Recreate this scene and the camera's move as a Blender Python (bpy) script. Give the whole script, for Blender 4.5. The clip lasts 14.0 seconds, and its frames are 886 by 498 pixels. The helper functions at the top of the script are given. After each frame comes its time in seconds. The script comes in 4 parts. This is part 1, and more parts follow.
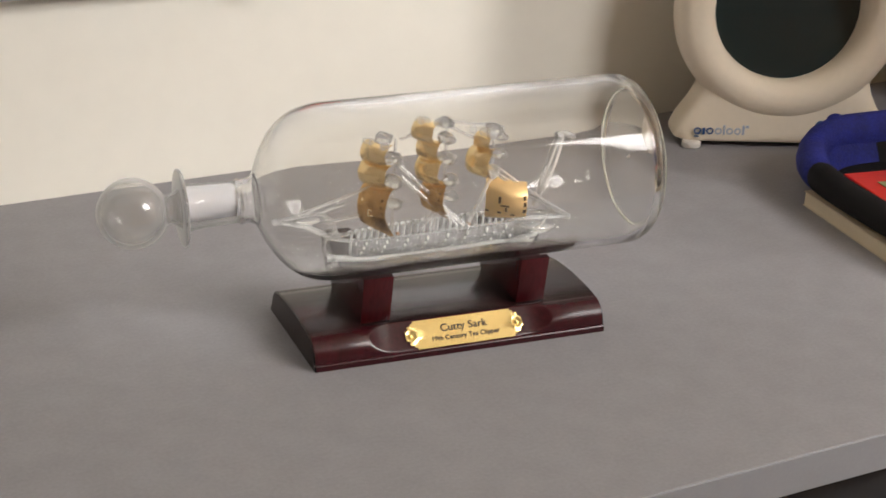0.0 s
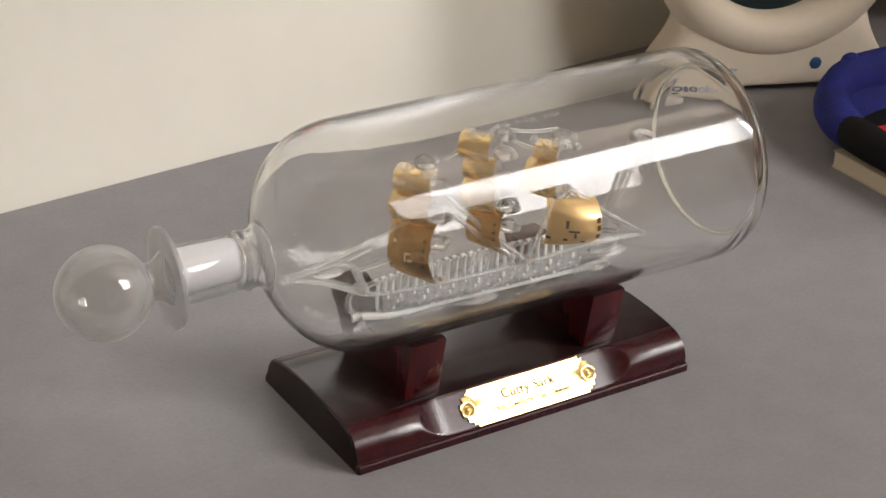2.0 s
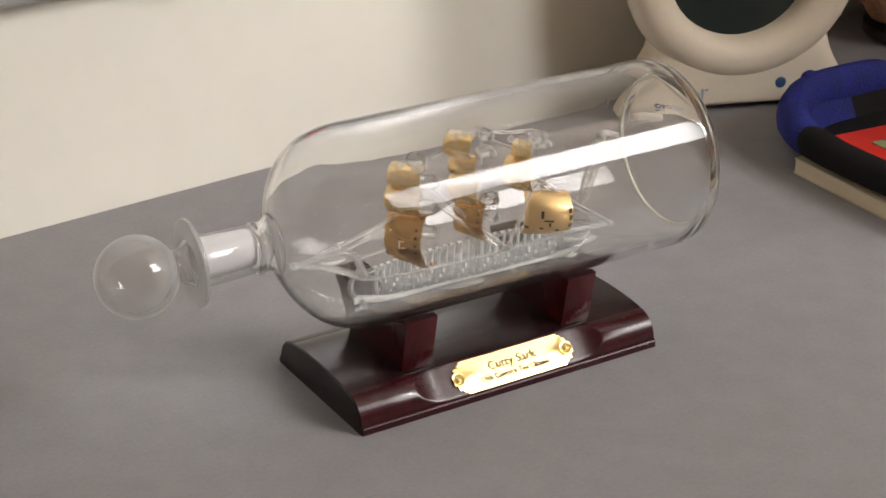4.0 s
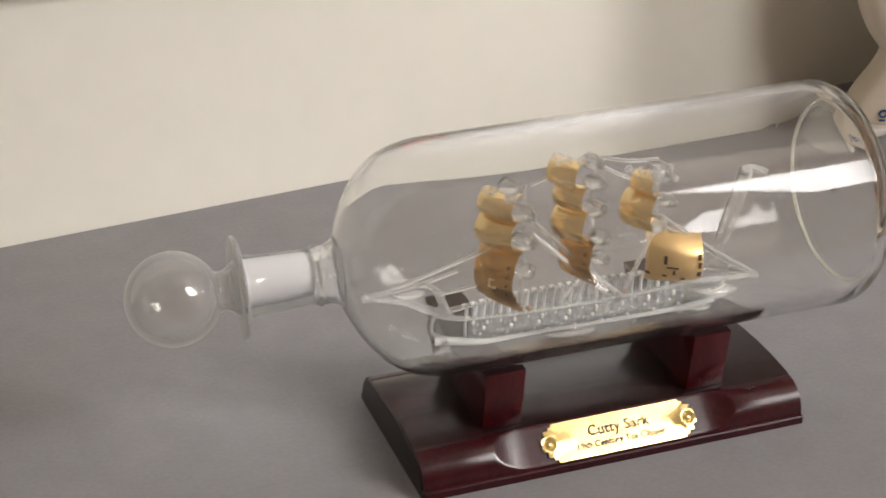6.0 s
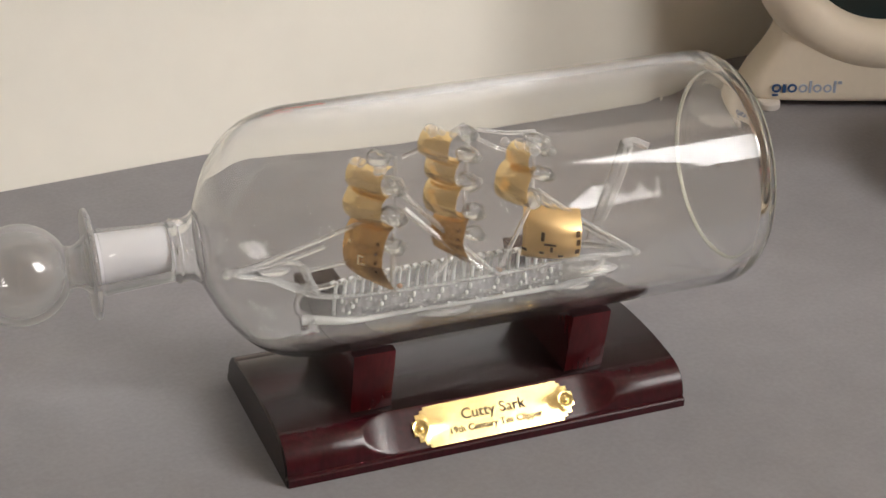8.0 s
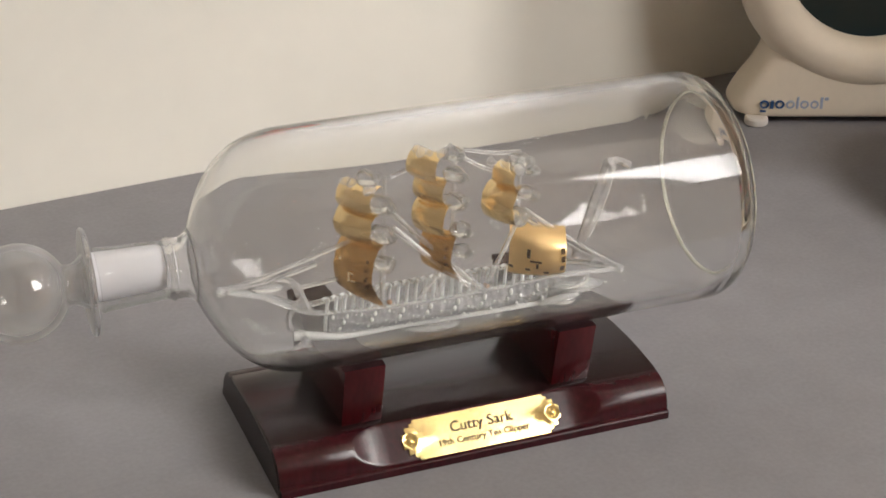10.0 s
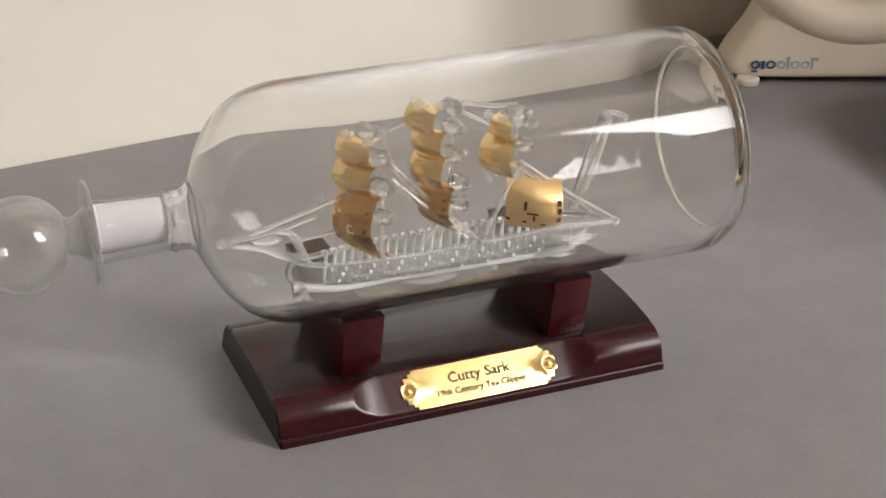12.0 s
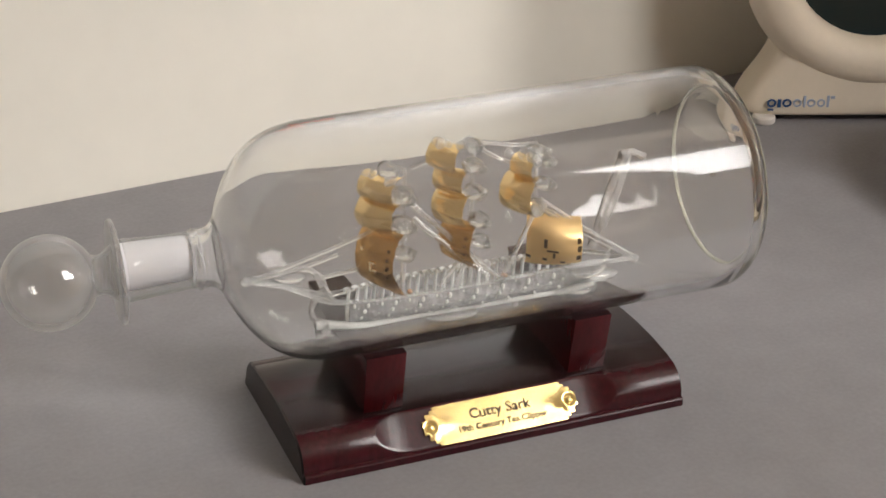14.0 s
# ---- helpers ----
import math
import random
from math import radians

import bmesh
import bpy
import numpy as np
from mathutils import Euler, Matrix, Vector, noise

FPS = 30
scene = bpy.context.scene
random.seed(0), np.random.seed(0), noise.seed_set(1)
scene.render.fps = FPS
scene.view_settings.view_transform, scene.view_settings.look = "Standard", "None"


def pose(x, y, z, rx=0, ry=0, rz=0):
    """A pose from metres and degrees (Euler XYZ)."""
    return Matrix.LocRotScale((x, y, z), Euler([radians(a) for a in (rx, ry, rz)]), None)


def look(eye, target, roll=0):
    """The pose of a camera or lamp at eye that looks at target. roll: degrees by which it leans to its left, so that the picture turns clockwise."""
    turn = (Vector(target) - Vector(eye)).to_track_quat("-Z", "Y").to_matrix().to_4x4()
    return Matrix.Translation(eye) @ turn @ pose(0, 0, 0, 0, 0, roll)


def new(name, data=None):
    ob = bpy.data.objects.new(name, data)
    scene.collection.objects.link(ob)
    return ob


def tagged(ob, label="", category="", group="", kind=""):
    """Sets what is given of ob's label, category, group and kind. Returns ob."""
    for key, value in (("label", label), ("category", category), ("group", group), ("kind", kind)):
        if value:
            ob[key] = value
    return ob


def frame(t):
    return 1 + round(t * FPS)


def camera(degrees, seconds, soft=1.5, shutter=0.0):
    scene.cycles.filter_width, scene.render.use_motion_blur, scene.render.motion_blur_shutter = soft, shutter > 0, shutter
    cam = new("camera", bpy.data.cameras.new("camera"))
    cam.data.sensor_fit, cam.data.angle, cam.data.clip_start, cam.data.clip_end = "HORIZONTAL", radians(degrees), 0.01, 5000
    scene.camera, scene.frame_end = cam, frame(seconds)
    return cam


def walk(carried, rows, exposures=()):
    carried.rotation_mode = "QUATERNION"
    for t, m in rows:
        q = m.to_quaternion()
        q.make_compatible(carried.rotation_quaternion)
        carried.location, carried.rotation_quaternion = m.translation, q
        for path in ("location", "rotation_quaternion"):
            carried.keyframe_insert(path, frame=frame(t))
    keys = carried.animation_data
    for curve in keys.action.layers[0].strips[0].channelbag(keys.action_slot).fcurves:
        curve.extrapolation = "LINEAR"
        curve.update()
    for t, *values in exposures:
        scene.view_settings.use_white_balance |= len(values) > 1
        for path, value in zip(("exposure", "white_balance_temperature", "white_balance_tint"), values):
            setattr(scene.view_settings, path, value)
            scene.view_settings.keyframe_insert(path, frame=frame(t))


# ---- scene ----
cam = camera(30.0, 14.0, soft=1.5, shutter=0.4)
PATH = [
    (0, (-0.28468, -0.65332, 0.35164), (-0.07243, -0.14234, 0.11959), 2.214),
    (0.5, (-0.30153, -0.63506, 0.34947), (-0.06685, -0.13126, 0.12339), 2.561),
    (1, (-0.30602, -0.57617, 0.34440), (-0.06057, -0.08549, 0.10152), 2.542),
    (1.1, (-0.31902, -0.54509, 0.34062), (-0.05730, -0.06052, 0.10252), 2.812),
    (1.3, (-0.31181, -0.48953, 0.34487), (-0.03490, -0.01146, 0.11083), 2.274),
    (1.5, (-0.30233, -0.44832, 0.33580), (-0.02440, 0.01911, 0.08229), 1.888),
    (2, (-0.31659, -0.41972, 0.33680), (-0.02472, 0.02859, 0.06508), 2.335),
    (2.5, (-0.34459, -0.44952, 0.34834), (-0.04294, -0.00350, 0.08363), 1.765),
    (3, (-0.36239, -0.48793, 0.35064), (-0.05635, -0.03837, 0.09721), 1.887),
    (5.3, (-0.27550, -0.50070, 0.33620), (-0.03850, -0.01570, 0.07550), 0.420),
    (5.5, (-0.25529, -0.46728, 0.33416), (-0.03197, 0.01820, 0.06135), 1.067),
    (6, (-0.22716, -0.44869, 0.33296), (-0.04707, 0.05773, 0.06630), -0.187),
    (6.5, (-0.20295, -0.44264, 0.32799), (-0.00361, 0.05688, 0.06201), 0.383),
    (7, (-0.19663, -0.43876, 0.32576), (0.02433, 0.05111, 0.05892), 1.087),
    (7.5, (-0.20042, -0.42860, 0.32415), (0.01275, 0.06181, 0.05202), 1.333),
    (7.7, (-0.20468, -0.42981, 0.32177), (0.00462, 0.06089, 0.04716), 1.675),
    (9.8, (-0.20484, -0.44009, 0.32884), (0.00071, 0.05181, 0.05355), 1.654),
    (10, (-0.20413, -0.44470, 0.33090), (0.00289, 0.04856, 0.05918), 1.429),
    (10.5, (-0.21058, -0.44727, 0.33144), (-0.00619, 0.04954, 0.06423), 1.512),
    (11, (-0.21564, -0.44984, 0.33421), (-0.01194, 0.04847, 0.06926), 1.249),
    (11.5, (-0.21401, -0.45162, 0.33307), (-0.00239, 0.04164, 0.06490), 1.181),
    (12, (-0.21128, -0.45157, 0.32628), (-0.00097, 0.03595, 0.04683), 1.509),
    (12.5, (-0.21178, -0.45474, 0.32744), (-0.00786, 0.03462, 0.04647), 1.035),
    (13, (-0.21118, -0.45203, 0.32756), (-0.00195, 0.03938, 0.05417), 1.491),
    (13.5, (-0.21494, -0.45177, 0.33012), (-0.00371, 0.04375, 0.06586), 1.701),
    (14, (-0.21578, -0.45629, 0.32926), (-0.00828, 0.03914, 0.06187), 1.129),
]
EXPOSURES = [(0.0, 0.07), (1.0, 0.0), (2.0, -0.05), (5.3, -0.02), (6.5, -0.06), (11.0, -0.05), (12.3, 0.0), (13.0, -0.05), (14.0, -0.05)]
walk(cam, [(t, look(eye, target, roll)) for t, eye, target, roll in PATH], EXPOSURES)

# ---------------------------------------------------------------- world and light
TURN = 6.2                      # the desk and the wall stand turned against the ship's stand
DESK_T, DESK_FRONT, WALL_V = 0.018, -0.1478, 0.2743
FLOOR_Z = -0.75
ROOM_L, ROOM_R, ROOM_F, ROOM_TOP = -0.60, 2.4, -1.2, 1.95
WIN_L, WIN_MID, WIN_R, WIN_LO, WIN_HI = 0.48, 1.26, 1.43, 0.69, 1.60      # the left sash has a net curtain
room = pose(0, 0, 0, 0, 0, TURN)


def rm(u, v, z):
    return room @ Vector((u, v, z))


world = bpy.data.worlds.new("world")
scene.world = world
world.use_nodes = True
wn = world.node_tree.nodes
sky = wn.new("ShaderNodeTexSky")
sky.sky_type, sky.sun_disc = "NISHITA", False
sky.sun_elevation, sky.sun_rotation = radians(40), radians(140)
wn["Background"].inputs["Strength"].default_value = 0.12
world.node_tree.links.new(sky.outputs[0], wn["Background"].inputs[0])

for name, left, right, watts, tone in (("curtained_sash_light", WIN_L, WIN_MID, 24.5, (1.0, 0.968, 0.948)), ("clear_sash_light", WIN_MID, WIN_R, 117.0, (1.0, 0.968, 0.948))):
    lamp_data = bpy.data.lights.new(name, "AREA")
    lamp_data.shape, lamp_data.size, lamp_data.size_y = "RECTANGLE", right - left, WIN_HI - WIN_LO
    lamp_data.energy, lamp_data.color = watts, tone
    lamp = new(name, lamp_data)
    lamp.matrix_world = look(rm((left + right) / 2, ROOM_F - 0.06, (WIN_LO + WIN_HI) / 2), rm((left + right) / 2, 0, (WIN_LO + WIN_HI) / 2))


# ---------------------------------------------------------------- materials
def mat(name, color, rough=0.5, metal=0.0, var=0.0, scale=40.0, bump=0.0, bscale=200.0, second=None, coat=0.0, spec=0.5, stretch=None, sheen=0.0):
    """A principled material with noise in its colour at two scales and fine relief, in object metres."""
    m = bpy.data.materials.new(name)
    m.use_nodes = True
    nt = m.node_tree
    b = nt.nodes["Principled BSDF"]
    b.inputs["Roughness"].default_value, b.inputs["Metallic"].default_value = rough, metal
    b.inputs["Coat Weight"].default_value, b.inputs["Specular IOR Level"].default_value = coat, spec
    b.inputs["Coat Roughness"].default_value = 0.08
    b.inputs["Sheen Weight"].default_value = sheen
    b.inputs["Base Color"].default_value = (*color, 1)
    tc = nt.nodes.new("ShaderNodeTexCoord")
    src = tc.outputs["Object"]
    if stretch:
        mp = nt.nodes.new("ShaderNodeMapping")
        mp.inputs["Scale"].default_value = stretch
        nt.links.new(src, mp.inputs[0])
        src = mp.outputs[0]
    if var or second:
        n1, n2 = nt.nodes.new("ShaderNodeTexNoise"), nt.nodes.new("ShaderNodeTexNoise")
        n1.inputs["Scale"].default_value, n2.inputs["Scale"].default_value = scale, scale * 9
        n1.inputs["Detail"].default_value = n2.inputs["Detail"].default_value = 5
        mx = nt.nodes.new("ShaderNodeMath")
        mx.operation = "ADD"
        nt.links.new(src, n1.inputs["Vector"])
        nt.links.new(src, n2.inputs["Vector"])
        nt.links.new(n1.outputs[0], mx.inputs[0])
        nt.links.new(n2.outputs[0], mx.inputs[1])
        ramp = nt.nodes.new("ShaderNodeMapRange")
        ramp.inputs[1].default_value, ramp.inputs[2].default_value = 0.7, 1.3
        nt.links.new(mx.outputs[0], ramp.inputs[0])
        mix = nt.nodes.new("ShaderNodeMix")
        mix.data_type = "RGBA"
        mix.inputs["A"].default_value = (*[c * (1 - var) for c in color], 1)
        mix.inputs["B"].default_value = (*(second or [min(1, c * (1 + var)) for c in color]), 1)
        nt.links.new(ramp.outputs[0], mix.inputs["Factor"])
        nt.links.new(mix.outputs["Result"], b.inputs["Base Color"])
    if bump:
        n3 = nt.nodes.new("ShaderNodeTexNoise")
        n3.inputs["Scale"].default_value, n3.inputs["Detail"].default_value = bscale, 4
        bp = nt.nodes.new("ShaderNodeBump")
        bp.inputs["Strength"].default_value, bp.inputs["Distance"].default_value = bump, 0.001
        nt.links.new(src, n3.inputs["Vector"])
        nt.links.new(n3.outputs[0], bp.inputs["Height"])
        nt.links.new(bp.outputs[0], b.inputs["Normal"])
    return m


def glass(name, tint=(1, 1, 1), rough=0.0, ior=1.47, clear=1.0):
    m = bpy.data.materials.new(name)
    m.use_nodes = True
    b = m.node_tree.nodes["Principled BSDF"]
    b.inputs["Base Color"].default_value = (*tint, 1)
    b.inputs["Transmission Weight"].default_value = clear
    b.inputs["Roughness"].default_value, b.inputs["IOR"].default_value = rough, ior
    return m


def thin_glass(name, least, power, gain, milk=0.0, tint=(0.985, 0.99, 0.985)):
    """Thin-walled clear glass: light passes straight through; a faint sharp gloss all over, and a soft one that grows towards the edges."""
    m = bpy.data.materials.new(name)
    m.use_nodes = True
    nt = m.node_tree
    nt.nodes.remove(nt.nodes["Principled BSDF"])
    lw, p, k = nt.nodes.new("ShaderNodeLayerWeight"), nt.nodes.new("ShaderNodeMath"), nt.nodes.new("ShaderNodeMath")
    lw.inputs["Blend"].default_value = 0.5
    p.operation, k.operation = "POWER", "MULTIPLY"
    p.inputs[1].default_value, k.inputs[1].default_value = power, gain
    tr, gl, soft = nt.nodes.new("ShaderNodeBsdfTransparent"), nt.nodes.new("ShaderNodeBsdfGlossy"), nt.nodes.new("ShaderNodeBsdfGlossy")
    clear, mix = nt.nodes.new("ShaderNodeMixShader"), nt.nodes.new("ShaderNodeMixShader")
    tr.inputs[0].default_value, gl.inputs["Roughness"].default_value, soft.inputs["Roughness"].default_value = (*tint, 1), 0.03, 0.5
    clear.inputs[0].default_value = least
    nt.links.new(lw.outputs["Facing"], p.inputs[0])
    nt.links.new(p.outputs[0], k.inputs[0])
    nt.links.new(tr.outputs[0], clear.inputs[1])
    nt.links.new(gl.outputs[0], clear.inputs[2])
    nt.links.new(k.outputs[0], mix.inputs[0])
    nt.links.new(clear.outputs[0], mix.inputs[1])
    nt.links.new(soft.outputs[0], mix.inputs[2])
    haze, last = nt.nodes.new("ShaderNodeBsdfDiffuse"), nt.nodes.new("ShaderNodeMixShader")
    haze.inputs[0].default_value, last.inputs[0].default_value = (0.85, 0.84, 0.85, 1), milk
    nt.links.new(mix.outputs[0], last.inputs[1])
    nt.links.new(haze.outputs[0], last.inputs[2])
    nt.links.new(last.outputs[0], nt.nodes["Material Output"].inputs["Surface"])
    return m


def clear_sheet(name):
    """The inner face of a thin glass wall: almost nothing but a faint gloss."""
    m = bpy.data.materials.new(name)
    m.use_nodes = True
    nt = m.node_tree
    nt.nodes.remove(nt.nodes["Principled BSDF"])
    tr, gl, mix = nt.nodes.new("ShaderNodeBsdfTransparent"), nt.nodes.new("ShaderNodeBsdfGlossy"), nt.nodes.new("ShaderNodeMixShader")
    tr.inputs[0].default_value, gl.inputs["Roughness"].default_value, mix.inputs[0].default_value = (0.995, 0.995, 0.99, 1), 0.03, 0.012
    nt.links.new(tr.outputs[0], mix.inputs[1])
    nt.links.new(gl.outputs[0], mix.inputs[2])
    nt.links.new(mix.outputs[0], nt.nodes["Material Output"].inputs["Surface"])
    return m


def patchwork(name, scale, base):
    """A busy printed picture: small patches of many colours over a dark ground."""
    m = mat(name, base, 0.35)
    nt = m.node_tree
    tc, cells, mix = nt.nodes.new("ShaderNodeTexCoord"), nt.nodes.new("ShaderNodeTexVoronoi"), nt.nodes.new("ShaderNodeMix")
    cells.inputs["Scale"].default_value = scale
    mix.data_type = "RGBA"
    mix.inputs["Factor"].default_value = 0.32
    mix.inputs["A"].default_value = (*base, 1)
    nt.links.new(tc.outputs["Object"], cells.inputs["Vector"])
    nt.links.new(cells.outputs["Color"], mix.inputs["B"])
    nt.links.new(mix.outputs["Result"], nt.nodes["Principled BSDF"].inputs["Base Color"])
    return m


M_INNER = clear_sheet("inner_glass_face")


def bottle_glass(name, power, gain, film, gloss=0.03, rough=0.35, ior=1.2):
    """Thin drawn glass: clear, with a sharp gloss, a softer one towards the edges, and a pale film painted in for dust
    and reflected haze.
    """
    m = bpy.data.materials.new(name)
    m.use_nodes = True
    nt = m.node_tree
    b = nt.nodes["Principled BSDF"]
    b.inputs["Base Color"].default_value = (0.997, 0.997, 0.99, 1)
    b.inputs["Transmission Weight"].default_value, b.inputs["Roughness"].default_value, b.inputs["IOR"].default_value = 1.0, 0.0, ior
    lw, p, k = nt.nodes.new("ShaderNodeLayerWeight"), nt.nodes.new("ShaderNodeMath"), nt.nodes.new("ShaderNodeMath")
    lw.inputs["Blend"].default_value = 0.5
    p.operation, k.operation = "POWER", "MULTIPLY"
    p.inputs[1].default_value, k.inputs[1].default_value = power, gain
    nt.links.new(lw.outputs["Facing"], p.inputs[0])
    nt.links.new(p.outputs[0], k.inputs[0])
    sharp, soft, veil = nt.nodes.new("ShaderNodeBsdfGlossy"), nt.nodes.new("ShaderNodeBsdfGlossy"), nt.nodes.new("ShaderNodeBsdfDiffuse")
    sharp.inputs["Roughness"].default_value, soft.inputs["Roughness"].default_value = 0.02, rough
    veil.inputs[0].default_value = (0.86, 0.84, 0.80, 1)
    last = b
    for layer, amount in ((sharp, gloss), (soft, None), (veil, film)):
        mix = nt.nodes.new("ShaderNodeMixShader")
        if amount is None:
            nt.links.new(k.outputs[0], mix.inputs[0])
        else:
            mix.inputs[0].default_value = amount
        nt.links.new(last.outputs[0], mix.inputs[1])
        nt.links.new(layer.outputs[0], mix.inputs[2])
        last = mix
    nt.links.new(last.outputs[0], nt.nodes["Material Output"].inputs["Surface"])
    return m


M_BODY = bottle_glass("drawn_clear_glass", 3.5, 0.05, 0.014, 0.0, 0.35, 1.47)
# Milk here is a pale haze painted in for the bright reflected rim.
M_BALL = thin_glass("blown_clear_glass", 0.12, 1.5, 0.65, 0.08)
M_NECK = thin_glass("neck_glass", 0.05, 3.0, 0.45)
M_WALL = mat("wall_paint", (0.83, 0.80, 0.708), 0.75, var=0.02, scale=6, bump=0.04, bscale=420)
M_WEST = mat("dull_beige_paint", (0.34, 0.31, 0.27), 0.8, var=0.03, scale=5, bump=0.1, bscale=300)
M_SOUTH = mat("cream_room_paint", (0.38, 0.275, 0.175), 0.8, var=0.03, scale=5, bump=0.1, bscale=300)
M_ROOM = mat("room_paint", (0.30, 0.22, 0.15), 0.8, var=0.04, scale=5, bump=0.1, bscale=300)
M_CEIL = mat("ceiling_paint", (0.50, 0.43, 0.35), 0.85, var=0.03, scale=4, bump=0.1)
M_BROWN = mat("brown_paint", (0.42, 0.30, 0.20), 0.7, var=0.06, scale=8, bump=0.1, bscale=300)
M_FLOOR = mat("carpet", (0.20, 0.135, 0.085), 0.95, var=0.15, scale=30, bump=0.6, bscale=500)
M_DESK = mat("grey_laminate", (0.272, 0.265, 0.276), 0.6, spec=0.3, var=0.075, scale=55, bump=0.05, bscale=900)
M_EDGE = mat("laminate_edge", (0.30, 0.31, 0.335), 0.4, var=0.03, scale=60)
M_WOOD = mat("mahogany_lacquer", (0.014, 0.0060, 0.0062), 0.22, var=0.12, scale=70, second=(0.020, 0.0070, 0.0072), coat=0.0, spec=0.38, stretch=(0.15, 1, 1), bump=0.05, bscale=300)
M_LITWOOD = mat("lit_mahogany_lacquer", (0.030, 0.0050, 0.0070), 0.25, var=0.12, scale=70, second=(0.046, 0.0044, 0.0082), spec=0.38, stretch=(1, 1, 0.2), bump=0.05, bscale=300)
M_BLOCK = mat("cherry_red_lacquer", (0.046, 0.0046, 0.0066), 0.2, var=0.15, scale=70, second=(0.070, 0.0060, 0.0085), spec=0.38, stretch=(1, 1, 0.2), bump=0.05, bscale=300)
M_BLOCKSHADE = mat("shaded_block_top", (0.020, 0.007, 0.008), 1.0, spec=0.1, var=0.2, scale=300, bump=0.3, bscale=900)
M_BRASS = mat("brass_plate", (1.0, 0.77, 0.34), 0.17, metal=0.8, var=0.05, scale=150, bump=0.04, bscale=120)
M_INK = mat("black_print", (0.03, 0.02, 0.012), 0.6)
M_AMBER = glass("amber_glass", (0.9, 0.58, 0.38), 0.05, 1.4, 0.6)
M_PALEFOIL = mat("pale_foil", (1.0, 0.85, 0.55), 0.3, metal=0.7)
M_COPPER = mat("copper_gold_foil", (0.66, 0.39, 0.15), 0.24, metal=0.88, var=0.12, scale=160, bump=0.2, bscale=200)
M_GOLD = mat("gold_foil", (0.97, 0.69, 0.34), 0.22, metal=0.88, var=0.10, scale=160, bump=0.15, bscale=200)
M_SATIN = mat("satin_gold_foil", (0.95, 0.66, 0.31), 0.47, metal=0.85, var=0.08, scale=160, bump=0.08, bscale=200)
M_DARKFOIL = mat("dark_foil", (0.10, 0.055, 0.02), 0.4, metal=0.4)
# Ship glass below full clear mixes in white, for highlights its thin rods lack.
M_SHIPGLASS = glass("ship_glass", (0.995, 1.0, 0.99), 0.0, 1.47, 0.78)
M_RIB = glass("rib_glass", (0.99, 0.995, 0.98), 0.05, 1.45, 0.20)
M_SIDE = thin_glass("beaded_hull_glass", 0.12, 1.8, 0.55, 0.30)
M_SHELL = thin_glass("hull_side_glass", 0.08, 2.0, 0.32, 0.04)
M_SCROLL = glass("scroll_glass", (0.995, 1.0, 0.995), 0.0, 1.47, 0.90)
M_KEEL = glass("white_keel_glass", (0.96, 0.96, 0.92), 0.12, 1.45, 0.25)
M_COLLAR = glass("collar_glass", (0.99, 0.99, 0.985), 0.0, 1.5, 0.9)
M_RING = glass("seam_glass", (0.93, 0.92, 0.80), 0.1, 1.2, 0.75)
M_MILKY = glass("milky_glass", (0.99, 0.985, 0.975), 0.05, 1.45, 0.80)
M_FROST = mat("frosted_glass", (0.83, 0.82, 0.86), 0.75, var=0.03, scale=300, bump=0.2, bscale=2500)
M_CLOCK = mat("cream_plastic", (0.85, 0.75, 0.60), 0.58, var=0.02, scale=30, bump=0.06, bscale=1500)
M_FACE = mat("dark_clock_screen", (0.018, 0.030, 0.032), 0.06, spec=0.6)
M_NAVY = mat("navy_print", (0.03, 0.09, 0.23), 0.5)
M_SKYBLUE = mat("pale_blue_print", (0.40, 0.46, 0.58), 0.5)
M_RUBBER = mat("white_rubber", (0.75, 0.70, 0.64), 0.6)
M_BLUEFAB = mat("blue_neoprene", (0.007, 0.013, 0.175), 0.75, var=0.35, scale=90, bump=0.9, bscale=700)
M_BLACKFAB = mat("black_neoprene", (0.007, 0.006, 0.006), 0.8, spec=0.25, var=0.2, scale=60, bump=0.5, bscale=1400)
M_PAGES = mat("paper_pages", (0.72, 0.62, 0.45), 0.85, var=0.06, scale=40, stretch=(1, 1, 60), bump=0.3, bscale=90)
M_COVER = mat("book_cover", (0.60, 0.50, 0.35), 0.5, var=0.1, scale=30)
M_RED = mat("red_card", (0.62, 0.025, 0.018), 0.35, var=0.08, scale=40)
M_CARDART = patchwork("printed_card", 75.0, (0.16, 0.12, 0.07))
M_ROCK = mat("salt_crystal", (0.42, 0.20, 0.11), 0.6, var=0.3, scale=28, second=(0.58, 0.33, 0.2), bump=0.8, bscale=90)
M_DARKWOOD = mat("dark_wood", (0.02, 0.011, 0.008), 0.4, var=0.3, scale=40, stretch=(0.2, 1, 1))
M_BOARD = mat("whiteboard_enamel", (0.80, 0.81, 0.80), 0.2, var=0.01, scale=20)
M_ALU = mat("brushed_aluminium", (0.62, 0.63, 0.64), 0.38, metal=0.9, var=0.04, scale=60, stretch=(0.05, 1, 1))
M_ORANGE = mat("orange_plastic", (0.75, 0.10, 0.02), 0.35)
M_GREY = mat("grey_plastic", (0.25, 0.25, 0.26), 0.4)
M_FRAME = mat("white_window_paint", (0.78, 0.78, 0.76), 0.4, var=0.02, scale=20)
M_BLACK = mat("dark_carcass", (0.02, 0.02, 0.022), 0.7, var=0.1, scale=20)


